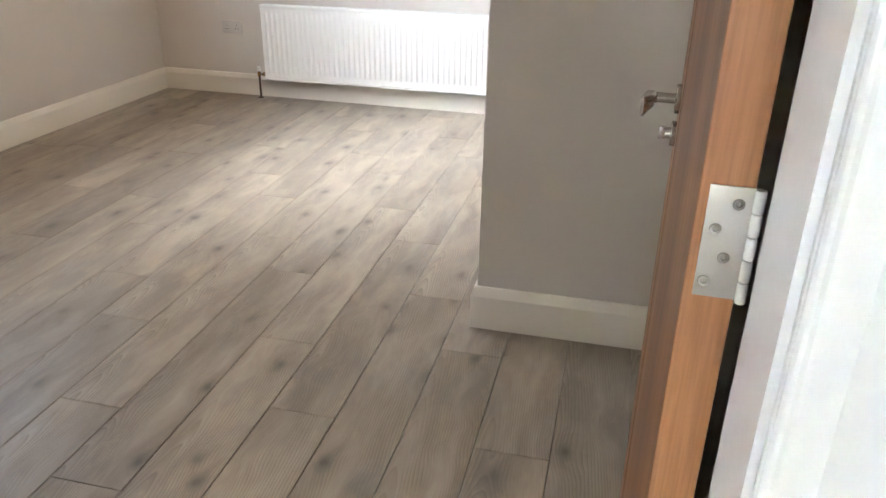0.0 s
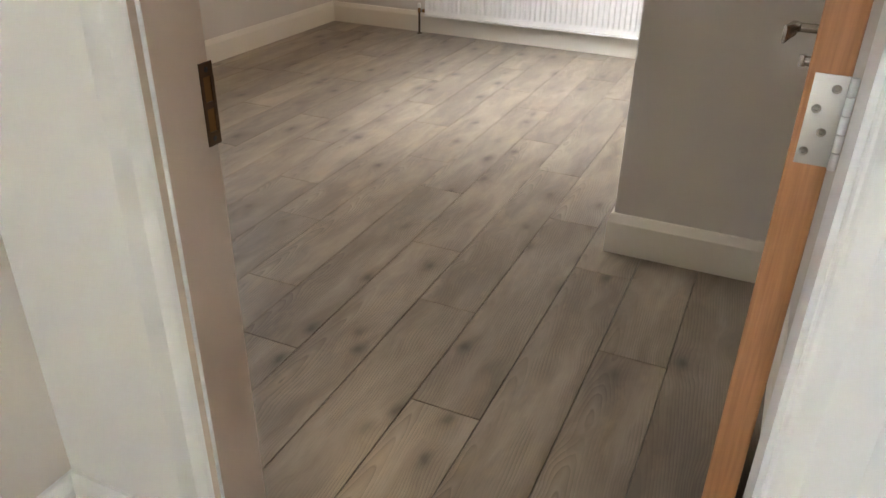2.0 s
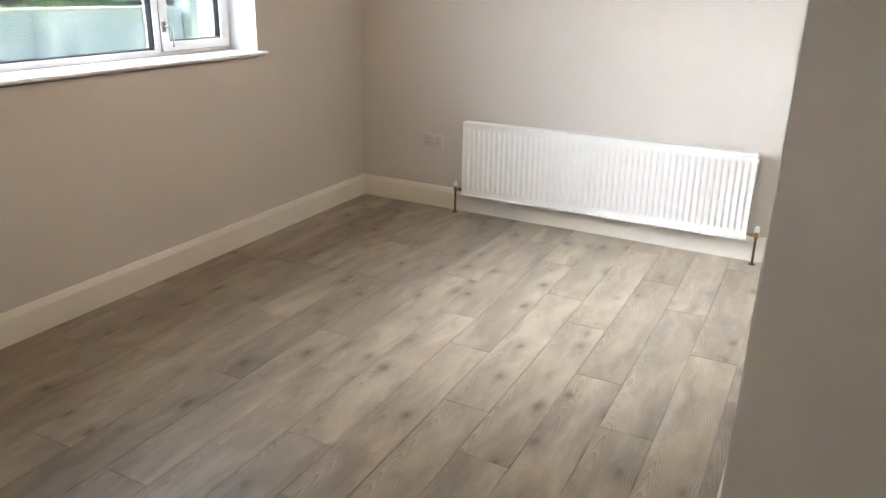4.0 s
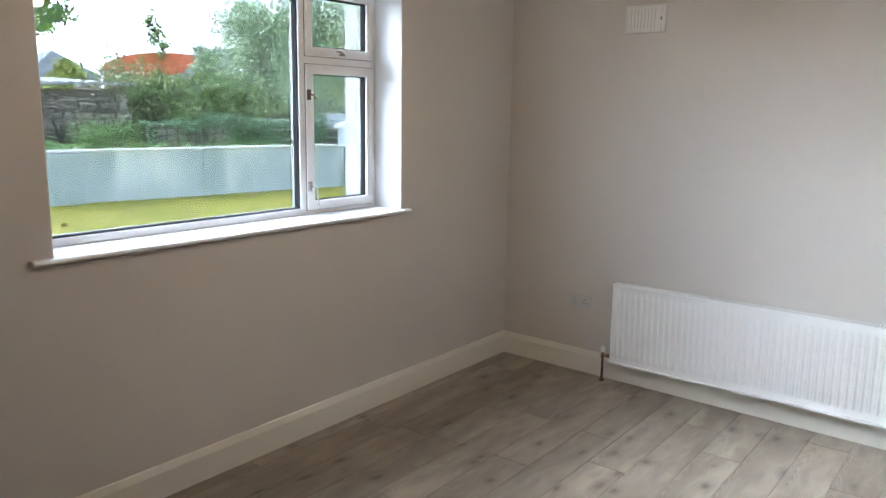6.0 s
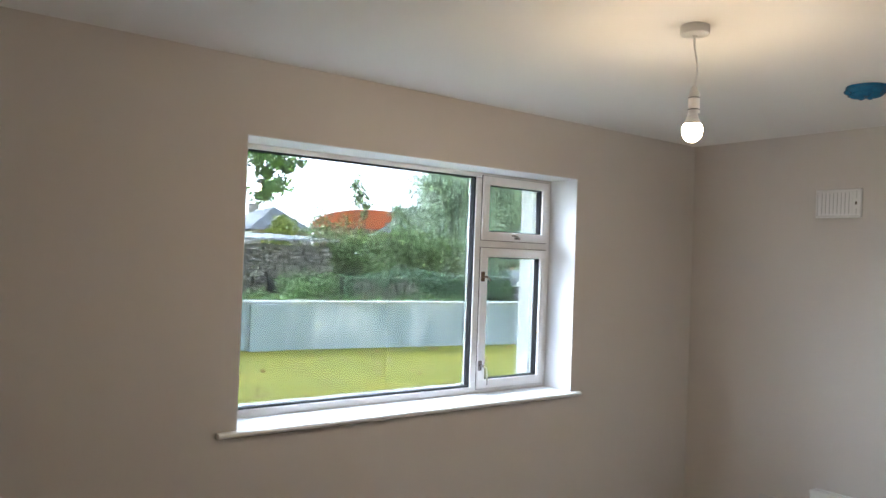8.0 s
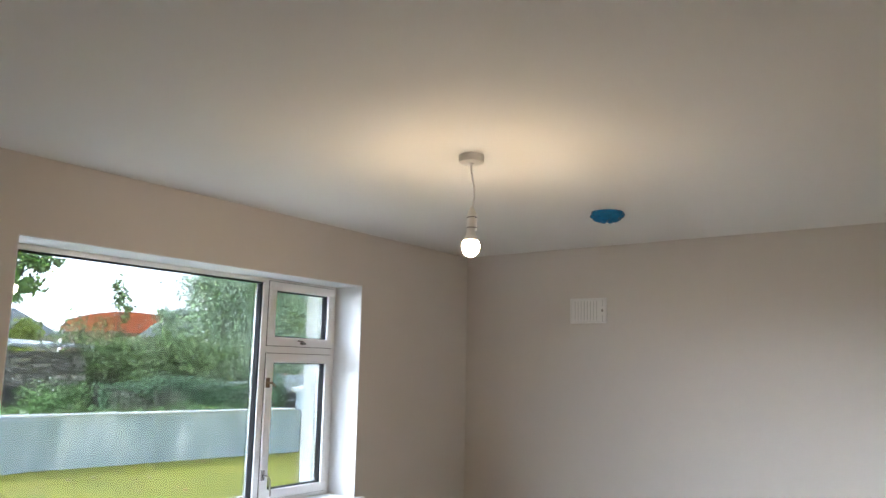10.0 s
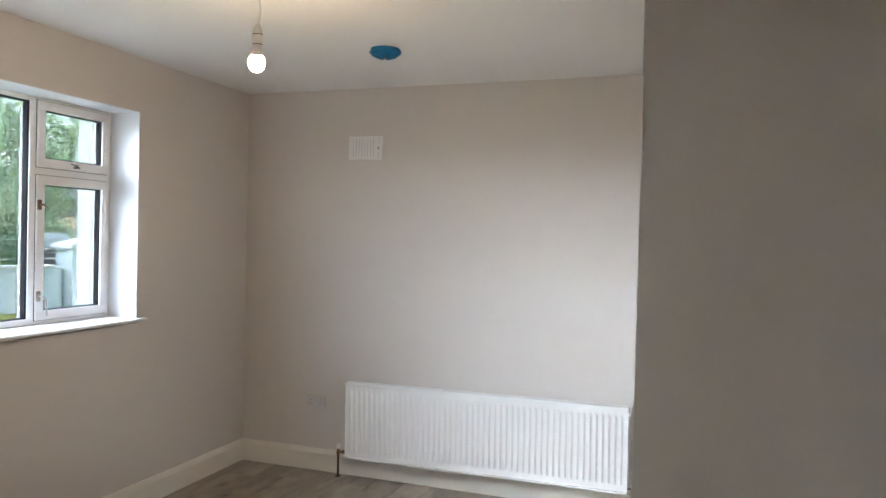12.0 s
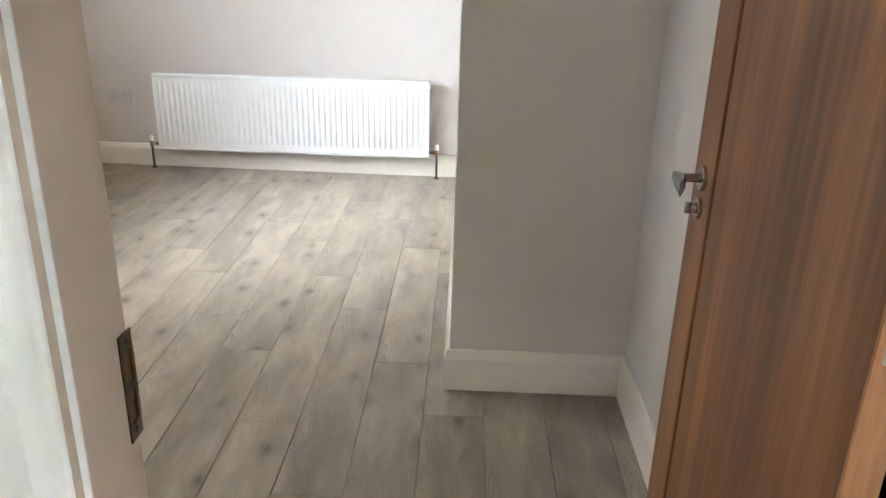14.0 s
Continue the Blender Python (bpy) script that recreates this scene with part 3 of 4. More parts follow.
part("lever", piped([(0.022, -1.345, 1.909), (0.04, -1.35, 1.907), (0.046, -1.375, 1.918), (0.044, -1.41, 1.922)], [0.006, 0.005, 0.005, 0.004]), CHROME, stay, smooth=True)

# raindrops clinging to the outside of the fixed pane
rng = np.random.default_rng(77)
vv, ff = [], []
for k in range(300):
    cy, cz = rng.uniform(WIN_Y0 + 0.06, MY0 - 0.02), rng.triangular(1.45, 1.80, WIN_Z1 - 0.05)
    r = rng.uniform(0.0012, 0.0034)
    base = len(vv)
    vv.append((-0.2462 - r * 0.9, cy, cz))
    for i in range(8):
        a = 2 * math.pi * i / 8
        vv.append((-0.2462, cy + r * math.cos(a), cz + r * 1.3 * math.sin(a)))
        vv.append((-0.2462 - r * 0.6, cy + 0.75 * r * math.cos(a), cz + r * math.sin(a)))
    for i in range(8):
        j = (i + 1) % 8
        ff.append((base + 1 + 2 * i, base + 1 + 2 * j, base + 2 + 2 * j, base + 2 + 2 * i))
        ff.append((base + 2 + 2 * i, base + 2 + 2 * j, base))
me = bpy.data.meshes.new("raindrops")
me.from_pydata(vv, [], ff)
me.materials.append(WATER)
me.shade_smooth()
drops = tagged(new("raindrops", me), "small clear raindrops on the window glass", "raindrops", kind="stuff")
drops.visible_shadow = False

# inner window board with a rounded nose
bm = bmesh.new()
prof = [(-0.2, 0.0), (0.022, 0.0), (0.031, 0.003), (0.0355, 0.011), (0.031, 0.019), (0.022, 0.022), (-0.2, 0.022)]
z = WIN_Z0 - 0.0215
bodyv = []
for y in (WIN_Y0 + 0.0005, WIN_Y1 - 0.0005):
    bodyv.append([bm.verts.new((x, y, z + h)) for x, h in prof])
for j in range(len(prof)):
    bm.faces.new((bodyv[0][j], bodyv[0][(j + 1) % 7], bodyv[1][(j + 1) % 7], bodyv[1][j]))
bm.faces.new(bodyv[0][::-1])
bm.faces.new(bodyv[1])
for ya, yb in ((-3.062, WIN_Y0 + 0.0005), (WIN_Y1 - 0.0005, -1.028)):
    ring = [[bm.verts.new((max(x, 0.001), y, z + h)) for x, h in prof] for y in (ya, yb)]
    for j in range(len(prof)):
        bm.faces.new((ring[0][j], ring[0][(j + 1) % 7], ring[1][(j + 1) % 7], ring[1][j]))
    bm.faces.new(ring[0][::-1])
    bm.faces.new(ring[1])
setting("window_sill", bm, WHITE_TRIM, "white gloss window board with a rounded nose", "window sill", True)

# ---- door, standing open against the side wall ----
door = thing("door_1", pose(3.335, -4.298, 0.006, 0, 0, -2.3), "walnut veneered door with orange hardwood edge, standing open", "door", kind="structure")
DW, DT, DH = 0.762, 0.040, 1.995
STILE, GROOVE = 0.128, 0.017
part("stile", rounded((-DT, DW - STILE, 0.0), (0, DW, DH), 0.0015), WALNUT, door)
part("panel", rounded((-DT, 0.0065, 0.0), (0, DW - STILE - GROOVE, DH), 0.0015), WALNUT, door)
part("groove", slab((-DT + 0.016, DW - STILE - GROOVE - 0.001, 0.001), (-0.010, DW - STILE + 0.001, DH - 0.001)), WALNUT, door, "dark recessed groove beside the latch stile")
part("lipping", rounded((-DT - 0.0005, 0.0, 0.0), (0.0005, 0.0068, DH), 0.0012), LIPPING, door, "bare orange hardwood edge")


def hinge(z):
    leaf = part("hinge", rounded((-DT + 0.007, -0.0022, z), (0.001, 0.0002, z + 0.096), 0.0006), STEEL, door, "satin steel butt hinge", True)
    for i, (x, dz) in enumerate(((-0.010, 0.082), (-0.024, 0.060), (-0.014, 0.036), (-0.026, 0.014))):
        part("screw", turned([(0, -0.001), (0.0018, -0.001), (0.0022, -0.0002), (0.0045, 0.0), (0.0048, -0.0012)], 14, pose(x, -0.0034, z + dz, 90, 0, 0)), CHROME, leaf, smooth=True)
    for i in range(5):
        part("knuckle", turned([(0, 0), (0.0038, 0), (0.0044, 0.001), (0.0044, 0.0175), (0.0038, 0.0185), (0, 0.0185)], 16, pose(0.004, -0.0045, z - 0.001 + i * 0.0196)), ENAMEL, leaf, smooth=True)


for z in (0.21, 0.962, 1.70):
    hinge(z)

HY, HZ = DW - 0.070, 0.968
rose = part("handle", turned([(0, 0), (0.024, 0), (0.024, 0.007), (0.0225, 0.0085), (0, 0.0085)], 32, pose(-DT, HY, HZ, 0, -90, 0)), CHROME, door, "satin nickel lever handle", True)
part("neck", piped([(-DT, HY, HZ), (-DT - 0.050, HY, HZ)], 0.0085, 16), CHROME, rose, smooth=True)
bm = bmesh.new()
rings = []
for y, w, h, dx in ((HY + 0.011, 0.009, 0.009, 0.0), (HY - 0.008, 0.011, 0.010, 0.0), (HY - 0.040, 0.010, 0.012, 0.004), (HY - 0.068, 0.005, 0.015, 0.009), (HY - 0.076, 0.003, 0.016, 0.011)):
    rings.append([bm.verts.new((-DT - 0.048 - dx + a * w, y, HZ + b * h)) for a, b in ((-1, -0.6), (-0.5, -1), (0.5, -1), (1, -0.6), (1, 0.6), (0.5, 1), (-0.5, 1), (-1, 0.6))])
for a, b in zip(rings, rings[1:]):
    for i in range(8):
        bm.faces.new((a[i], a[(i + 1) % 8], b[(i + 1) % 8], b[i]))
bm.faces.new(rings[0])
bm.faces.new(rings[-1][::-1])
part("lever", bm, CHROME, rose, smooth=True)
turn = part("thumb_turn", turned([(0, 0), (0.021, 0), (0.021, 0.007), (0.0195, 0.0085), (0.010, 0.0085), (0.009, 0.018), (0, 0.018)], 28, pose(-DT, HY, HZ - 0.058, 0, -90, 0)), CHROME, door, "satin nickel privacy turn", True)
part("grip", rounded((-DT - 0.028, HY - 0.004, HZ - 0.069), (-DT - 0.016, HY + 0.004, HZ - 0.047), 0.002), CHROME, turn, smooth=True)

# ---- radiator ----
RW, RH = 1.799, 0.495
rad = thing("radiator", pose(0, 0, 0, 0, 0, SKEW) @ pose(0.847, -0.0, 0.1315, 0, -0.33, 0), "white enamelled double panel radiator with vertical flutes", "radiator")
FRONT, BACK = -0.098, -0.032
NF, CELLS = 49, 8
bm = bmesh.new()
zs = [0.012, 0.030, 0.046, 0.054, 0.062, 0.250, 0.433, 0.441, 0.449, 0.478]
lift = [0, 0, 0, 0.6, 1, 1, 1, 0.6, 0, 0]
edge = 0.022
pitch = (RW - 2 * edge) / NF
wave = [0.0, 0.0, 0.25, 0.85, 1.0, 0.85, 0.25, 0.0]
xs = [(0.003, 0.0)] + [(edge + (i + c / CELLS) * pitch, wave[c]) for i in range(NF) for c in range(CELLS)] + [(RW - edge, 0.0), (RW - 0.003, 0.0)]
grid = [[bm.verts.new((x, FRONT + 0.009 - 0.009 * max(0.12, 0.12 + 0.88 * w * k), zz)) for x, w in xs] for zz, k in zip(zs, lift)]
for a, b in zip(grid, grid[1:]):
    for i in range(len(xs) - 1):
        bm.faces.new((a[i], a[i + 1], b[i + 1], b[i]))
part("front_panel", bm, ENAMEL, rad, smooth=True)
part("panel_core", slab((0.004, FRONT + 0.0095, 0.006), (RW - 0.004, FRONT + 0.021, RH - 0.008)), ENAMEL, rad)
part("back_panel", rounded((0.01, BACK - 0.012, 0.006), (RW - 0.01, BACK, RH - 0.010), 0.003), ENAMEL, rad)
for x in (0.0, RW - 0.0035):
    part("side_panel", rounded((x, FRONT + 0.006, 0.010), (x + 0.0035, BACK - 0.004, RH), 0.0012), ENAMEL, rad)
part("bottom_rail", rounded((0.0, FRONT - 0.001, 0.0), (RW, FRONT + 0.012, 0.0125), 0.004), ENAMEL, rad, smooth=True)
part("top_rail", rounded((0.0, FRONT - 0.001, RH - 0.018), (RW, FRONT + 0.010, RH), 0.004), ENAMEL, rad, smooth=True)
bm = bmesh.new()
box(bm, (0.003, FRONT + 0.010, RH - 0.003), (RW - 0.003, FRONT + 0.016, RH + 0.0015))
box(bm, (0.003, BACK - 0.010, RH - 0.003), (RW - 0.003, BACK - 0.004, RH + 0.0015))
n = 118
for i in range(n + 1):
    x = 0.006 + (RW - 0.012) * i / n
    box(bm, (x - 0.0028, FRONT + 0.016, RH - 0.003), (x + 0.0028, BACK - 0.010, RH + 0.001))
part("top_grille", bm, ENAMEL, rad, "slotted top grille")
bm = bmesh.new()
for i in range(60):
    x = 0.03 + (RW - 0.06) * i / 59
    box(bm, (x - 0.001, FRONT + 0.022, 0.03), (x + 0.001, BACK - 0.013, RH - 0.03))
part("convector_fins", bm, ENAMEL, rad)
part("bleed_plug", turned([(0, 0), (0.011, 0), (0.011, 0.008), (0.006, 0.01), (0, 0.01)], 14, pose(RW, -0.08, RH - 0.04, 0, 90, 0)), ENAMEL, rad, smooth=True)
for x, side, zr in ((-0.056, 1, 0.0), (RW + 0.052, -1, 0.0)):
    drop = -0.130 - 0.0058 * (x + 0.056)
    body = part("valve", turned([(0, -0.022), (0.011, -0.022), (0.013, -0.018), (0.013, -0.006), (0.010, -0.003), (0.010, 0.014), (0, 0.014)], 16, pose(x, -0.072, 0.040)), BRASS, rad, "brass lockshield valve with a white cap", True)
    part("cap", turned([(0, 0), (0.0125, 0), (0.0125, 0.026), (0.010, 0.031), (0, 0.032)], 18, pose(x, -0.072, 0.053)), PLASTIC, body, smooth=True)
    part("union", piped([(x, -0.072, 0.034), (x + side * 0.056, -0.072, 0.034)], 0.0085, 12), CHROME, body, smooth=True)
    part("nut", turned([(0.0085, 0), (0.014, 0.001), (0.014, 0.013), (0.0085, 0.014)], 6, pose(x + side * 0.03, -0.072, 0.034, 0, 90, 0)), BRASS, body)
    part("pipe", piped([(x, -0.072, drop), (x, -0.072, 0.022)], 0.0075, 12), PIPE, body, smooth=True)
    part("collar", turned([(0.0075, 0), (0.019, 0.0005), (0.019, 0.004), (0.009, 0.008), (0.0075, 0.008)], 18, pose(x, -0.072, drop)), PIPE, body, smooth=True)

# ---- double socket ----
sock = thing("wall_socket", pose(0, 0, 0, 0, 0, SKEW) @ pose(0.578, 0, 0.459), "white double wall socket with switches", "wall socket")
part("plate", rounded((-0.073, -0.0095, -0.043), (0.073, -0.0002, 0.043), 0.0028), SOCKET, sock, smooth=True)
for x in (-0.036, 0.036):
    part("switch", rounded((x * 0.33 - 0.007, -0.013, 0.010), (x * 0.33 + 0.007, -0.009, 0.030), 0.001), SOCKET, sock)
    # the plate has no holes: black patches paint the shade inside them
    for dx, dz, w, h in ((0, 0.012, 0.0022, 0.0045), (-0.011, -0.012, 0.0036, 0.0022), (0.011, -0.012, 0.0036, 0.0022)):
        part("pin_hole_shade", slab((x + dx - w, -0.0099, dz - h), (x + dx + w, -0.0092, dz + h)), PIN, sock)

# ---- wall vent ----
vent = thing("wall_vent", pose(0, 0, 0, 0, 0, SKEW) @ pose(0.908, 0, 2.158, 0, 0.5, 0), "white plastic wall vent with upright slats", "air vent")
VW, VH = 0.122, 0.0775
part("plate", rounded((-VW, -0.008, -VH), (VW, -0.0002, VH), 0.003), PLASTIC, vent, smooth=True)
bm = bmesh.new()
sweep(bm, [(-VW, -0.008, -VH), (-VW, -0.008, VH), (VW, -0.008, VH), (VW, -0.008, -VH)], (0, -1, 0), [(-0.001, 0), (-0.004, 0.004), (-0.010, 0.004), (-0.012, 0)], closed=True)
part("rim", bm, PLASTIC, vent)
for i in range(9):
    x = -VW + 0.024 + i * 0.0205
    part("slat", rounded((x, -0.0098, -VH + 0.018), (x + 0.008, -0.0078, VH - 0.018), 0.0015), PLASTIC, vent)
# grey strips on the plate stand in for the shade between slats
for i in range(8):
    x = -VW + 0.0345 + i * 0.0205
    part("slot_shade", slab((x - 0.0016, -0.0086, -VH + 0.020), (x + 0.0016, -0.0078, VH - 0.020)), SLOT, vent)
part("slider", rounded((VW - 0.032, -0.014, -0.008), (VW - 0.024, -0.008, 0.008), 0.001), CHROME, vent)
# two more strips paint the shaded slots beside the slider
for z in (-0.05, 0.05):
    part("slot_shade", slab((VW - 0.0295, -0.0084, z - 0.022), (VW - 0.0265, -0.0078, z + 0.022)), SLOT, vent)

# ---- pendant lamp ----
lamp = thing("pendant_lamp", pose(1.403, -2.107, H), "bare warm bulb hanging from a white ceiling rose", "pendant lamp")
part("ceiling_rose", turned([(0, 0), (0.044, 0), (0.0455, -0.006), (0.0455, -0.014), (0.044, -0.026), (0.040, -0.0285), (0.008, -0.030), (0.006, -0.034), (0, -0.034)], 40), PLASTIC, lamp, smooth=True)
part("flex", piped([(0, 0, -0.030), (0.000, 0, -0.055), (0.004, 0.001, -0.085), (0.010, 0.003, -0.115), (0.011, 0.004, -0.150), (0.007, 0.003, -0.180), (0.004, 0.002, -0.205)], 0.0033, 8), PLASTIC, lamp, "white twisted flex", True)
holder = part("lamp_holder", turned([(0, -0.190), (0.006, -0.190), (0.009, -0.196), (0.016, -0.212), (0.0175, -0.222), (0.0175, -0.2255), (0.0160, -0.2265), (0.0160, -0.2285), (0.0180, -0.230), (0.0175, -0.262), (0.0165, -0.2635), (0.0165, -0.2655), (0.0178, -0.267), (0.0175, -0.276), (0, -0.276)], 28, pose(0.004, 0.002, 0)), PLASTIC, lamp, "white bayonet lamp holder", True)
for zr in (-0.2275, -0.2645):
    bm = bmesh.new()
    tube(bm, [(0.004 + 0.0168 * math.cos(a), 0.002 + 0.0168 * math.sin(a), zr) for a in [2 * math.pi * i / 24 for i in range(25)]], 0.0013, 6)
    part("seam", bm, SHADE, lamp, "dark seam of the lamp holder")
part("bulb_neck", turned([(0, -0.274), (0.0145, -0.274), (0.016, -0.285), (0.022, -0.300), (0.027, -0.312), (0, -0.312)], 28, pose(0.002, 0, 0)), PLASTIC, lamp, smooth=True)
part("bulb", turned([(0, -0.3125), (0.027, -0.3125), (0.0305, -0.325), (0.030, -0.340), (0.025, -0.353), (0.016, -0.3625), (0.006, -0.3665), (0, -0.367)], 32, pose(0.002, 0, 0)), BULB, lamp, "lit warm white bulb", True)

# ---- smoke alarm in blue film ----
alarm = thing("smoke_alarm", pose(1.427, -0.948, H), "ceiling smoke alarm wrapped in blue plastic film", "smoke alarm")
rng = np.random.default_rng(4)
bm = turned([(0, 0), (0.076, 0), (0.079, -0.010), (0.076, -0.022), (0.069, -0.027), (0.064, -0.031), (0.055, -0.045), (0.040, -0.052), (0.020, -0.054), (0, -0.054)], 48)
for v in bm.verts:
    a = math.atan2(v.co.y, v.co.x)
    k = 1 + 0.05 * math.sin(5 * a + 90 * v.co.z) + 0.03 * math.sin(11 * a + 1.3)
    if v.co.z < -0.004:
        v.co.x, v.co.y, v.co.z = v.co.x * k, v.co.y * k, 0.86 * v.co.z + 0.004 * math.sin(7 * a)
part("film", bm, BLUEFILM, alarm, smooth=True)
bm = bmesh.new()
for zc, r in ((-0.017, 0.081), (-0.034, 0.066)):
    tube(bm, [(r * math.cos(a), r * math.sin(a), zc + 0.003 * math.sin(3 * a)) for a in [2 * math.pi * i / 40 for i in range(41)]], 0.0022, 6)
part("film_fold", bm, BLUEFILM, alarm, smooth=True)

# ---- outdoors ----
GZ = -0.28
bm = bmesh.new()
cuts = [-400, -120, -60, -30, -11, 0, 20, 60, 400]
gv = [[bm.verts.new((x, y, GZ)) for y in cuts] for x in cuts]
for i in range(8):
    for j in range(8):
        bm.faces.new((gv[i][j], gv[i + 1][j], gv[i + 1][j + 1], gv[i][j + 1]))
setting("ground", bm, LAWN, "mossy yellow-green lawn running to the horizon", "lawn")

rng = np.random.default_rng(11)
n = 9000
px, py = rng.uniform(-10.9, -2.5, n), rng.uniform(-3.0, 12.0, n)
me = cloud_mesh("grass", np.stack([px, py, GZ + rng.uniform(0.0, 0.025, n)], 1), 0.012, BLADES, rng, flat=0.8, longer=3.0)
tagged(new("grass", me), "short yellow-green mossy grass", "grass", kind="stuff")
n = 300
me = cloud_mesh("fallen_leaves", np.stack([rng.uniform(-10.8, -4, n), rng.uniform(-1, 11, n), np.full(n, GZ + 0.045)], 1), 0.085, LITTER, rng, flat=0.85, longer=1.4)
tagged(new("fallen_leaves", me), "scattered brown autumn leaves on the lawn", "fallen leaves", kind="stuff")

# garden wall
GX, GT = -12.34, 0.76
gw = thing("garden_wall", pose(GX, 0, GZ, 0, 0, -9.65), "weathered white rendered garden wall with pale coping", "garden wall", kind="structure")
part("wall_face", slab((-0.2, -9.0, -0.02), (0, 9.2, GT - GZ - 0.055)), RENDERED, gw)
for i in range(16):
    y0 = -7.0 + i * 1.0
    part("coping", rounded((-0.25, y0 + 0.003, GT - GZ - 0.055), (0.05, y0 + 0.997, GT - GZ), 0.012, 1), COPING, gw)
part("pilaster", slab((0.0, 2.30, -0.02), (0.12, 3.04, GT - GZ - 0.075)), GREY_RENDER, gw, "grey rendered pilaster")
gp = thing("gate_pillar", pose(-10.75, 9.45, GZ, 0, 0, -9.65), "rendered gate pillar with a shallow pyramid cap", "gate pillar")
part("shaft", slab((-0.3, -0.34, -0.02), (0.3, 0.34, 1.43)), RENDERED, gp)
bm = bmesh.new()
box(bm, (-0.38, -0.42, 1.43), (0.38, 0.42, 1.51))
top = [bm.verts.new(c) for c in ((-0.38, -0.42, 1.511), (0.38, -0.42, 1.511), (0.38, 0.42, 1.511), (-0.38, 0.42, 1.511))]
tip = bm.verts.new((0, 0, 1.66))
for i in range(4):
    bm.faces.new((top[i], top[(i + 1) % 4], tip))
part("cap", bm, COPING, gp)

# railings behind the gate pillar
rail = thing("railing", pose(-14.5, 9.6, GZ), "pale metal field railing", "railing")
for z in (1.0, 1.27, 1.54):
    part("rail_bar", piped([(0, 0, z), (0, 6.0, z)], 0.02, 8), PALEIRON, rail)
for y in (0, 2, 4, 6):
    part("rail_post", piped([(0, y, 0), (0, y, 1.6)], 0.025, 8), PALEIRON, rail)

# stone outbuilding under a grey sheet roof
SX = -17.2
shed = thing("stone_outbuilding", pose(SX, 0, GZ), "low rubble stone outbuilding under a grey sheet roof", "outbuilding")
SY0, SY1, SH = -4.0, 6.95, 2.28
bm = bmesh.new()
box(bm, (-4, SY0, -0.02), (0, 3.72, SH))
box(bm, (-4, 3.72, -0.02), (-0.9, 4.18, SH))
box(bm, (-4, 4.18, -0.02), (0, SY1, SH))
part("wall", bm, MORTAR, shed)
# dark sheets paint the unlit inside of the door and window openings
part("doorway", slab((-0.88, 3.74, -0.02), (-0.86, 4.16, 1.95)), SHADE, shed)
part("hole_shade", slab((0.001, 5.05, 0.95), (0.05, 5.45, 1.35)), SHADE, shed, "dark sheet put in for a small opening's shade")
bm = bmesh.new()
n = 70
prev = None
for i in range(n + 1):
    y = SY0 - 0.3 + (SY1 + 0.5 - SY0) * i / n
    dz = 0.03 * (i % 2) + 0.016 * (y - SY0)
    row = [bm.verts.new((0.35, y, SH + 0.02 + dz)), bm.verts.new((-4.4, y, SH + 0.22 + dz)), bm.verts.new((-4.4, y, SH + 0.16 + dz)), bm.verts.new((0.35, y, SH - 0.05 + dz))]
    if prev:
        for j in range(4):
            bm.faces.new((prev[j], prev[(j + 1) % 4], row[(j + 1) % 4], row[j]))
    else:
        bm.faces.new(row)
    prev = row
bm.faces.new(prev)
part("roof", bm, TIN, shed)

# slated house beyond, its hipped end towards the garden
house = thing("slated_house", pose(-76.8, 33.0, GZ, 0, 0, -11.7), "distant house with a hipped blue-grey slate roof", "house")
part("wall", slab((-16, -3.3, -0.02), (4.0, 3.3, 4.45)), GABLE, house)
bm = bmesh.new()
ev = [bm.verts.new(c) for c in ((4.4, -3.7, 4.40), (4.4, 3.7, 4.40), (-16.4, 3.7, 4.40), (-16.4, -3.7, 4.40))]
rv = [bm.verts.new(c) for c in ((-12.0, 0, 7.2), (0, 0, 7.2))]
for f in ((ev[0], ev[1], rv[1]), (ev[1], ev[2], rv[0], rv[1]), (ev[2], ev[3], rv[0]), (ev[3], ev[0], rv[1], rv[0]), (ev[3], ev[2], ev[1], ev[0])):
    bm.faces.new(f)
roof = part("roof", bm, SLATE, house)
part("chimney", slab((-11.6, -0.55, 6.6), (-10.6, 0.55, 8.1)), GABLE, roof)

# round-roofed barn, gable end towards the garden
barn = thing("round_roofed_barn", pose(-49, 23.25, GZ, 0, 0, -27.9), "distant barn with a rounded rust-red sheet roof", "barn")
part("wall", slab((-14, 0.12, -0.02), (0, 8.7, 4.10)), PINKWALL, barn, "pinkish rendered barn wall")
bm = bmesh.new()
prev = None
for i in range(25):
    a = math.pi * i / 24
    y, zc = 4.4 - 4.5 * math.cos(a), 4.10 + 1.48 * math.sin(a)
    row = [bm.verts.new((0.3, y, zc)), bm.verts.new((-14.3, y, zc))]
    if prev:
        bm.faces.new((prev[0], row[0], row[1], prev[1]))
    prev = row
ends = [v for v in bm.verts if v.co.x > 0]
bm.faces.new(ends)
part("roof", bm, RUST, barn)

# low building and machinery to the right
yard = thing("yard_building", pose(-30, 25, GZ), "distant low building with a blue-grey roof", "outbuilding")
part("wall", slab((-6, -3.5, -0.02), (0, 12, 3.4)), DARKWALL, yard)
bm = bmesh.new()
box(bm, (-6.5, -3.9, 3.4), (0.5, 12.4, 3.55))
a = [bm.verts.new(c) for c in ((0.5, -3.9, 3.552), (0.5, 12.4, 3.552), (-3, 12.4, 5.0), (-3, -3.9, 5.0), (-6.5, -3.9, 3.552), (-6.5, 12.4, 3.552))]
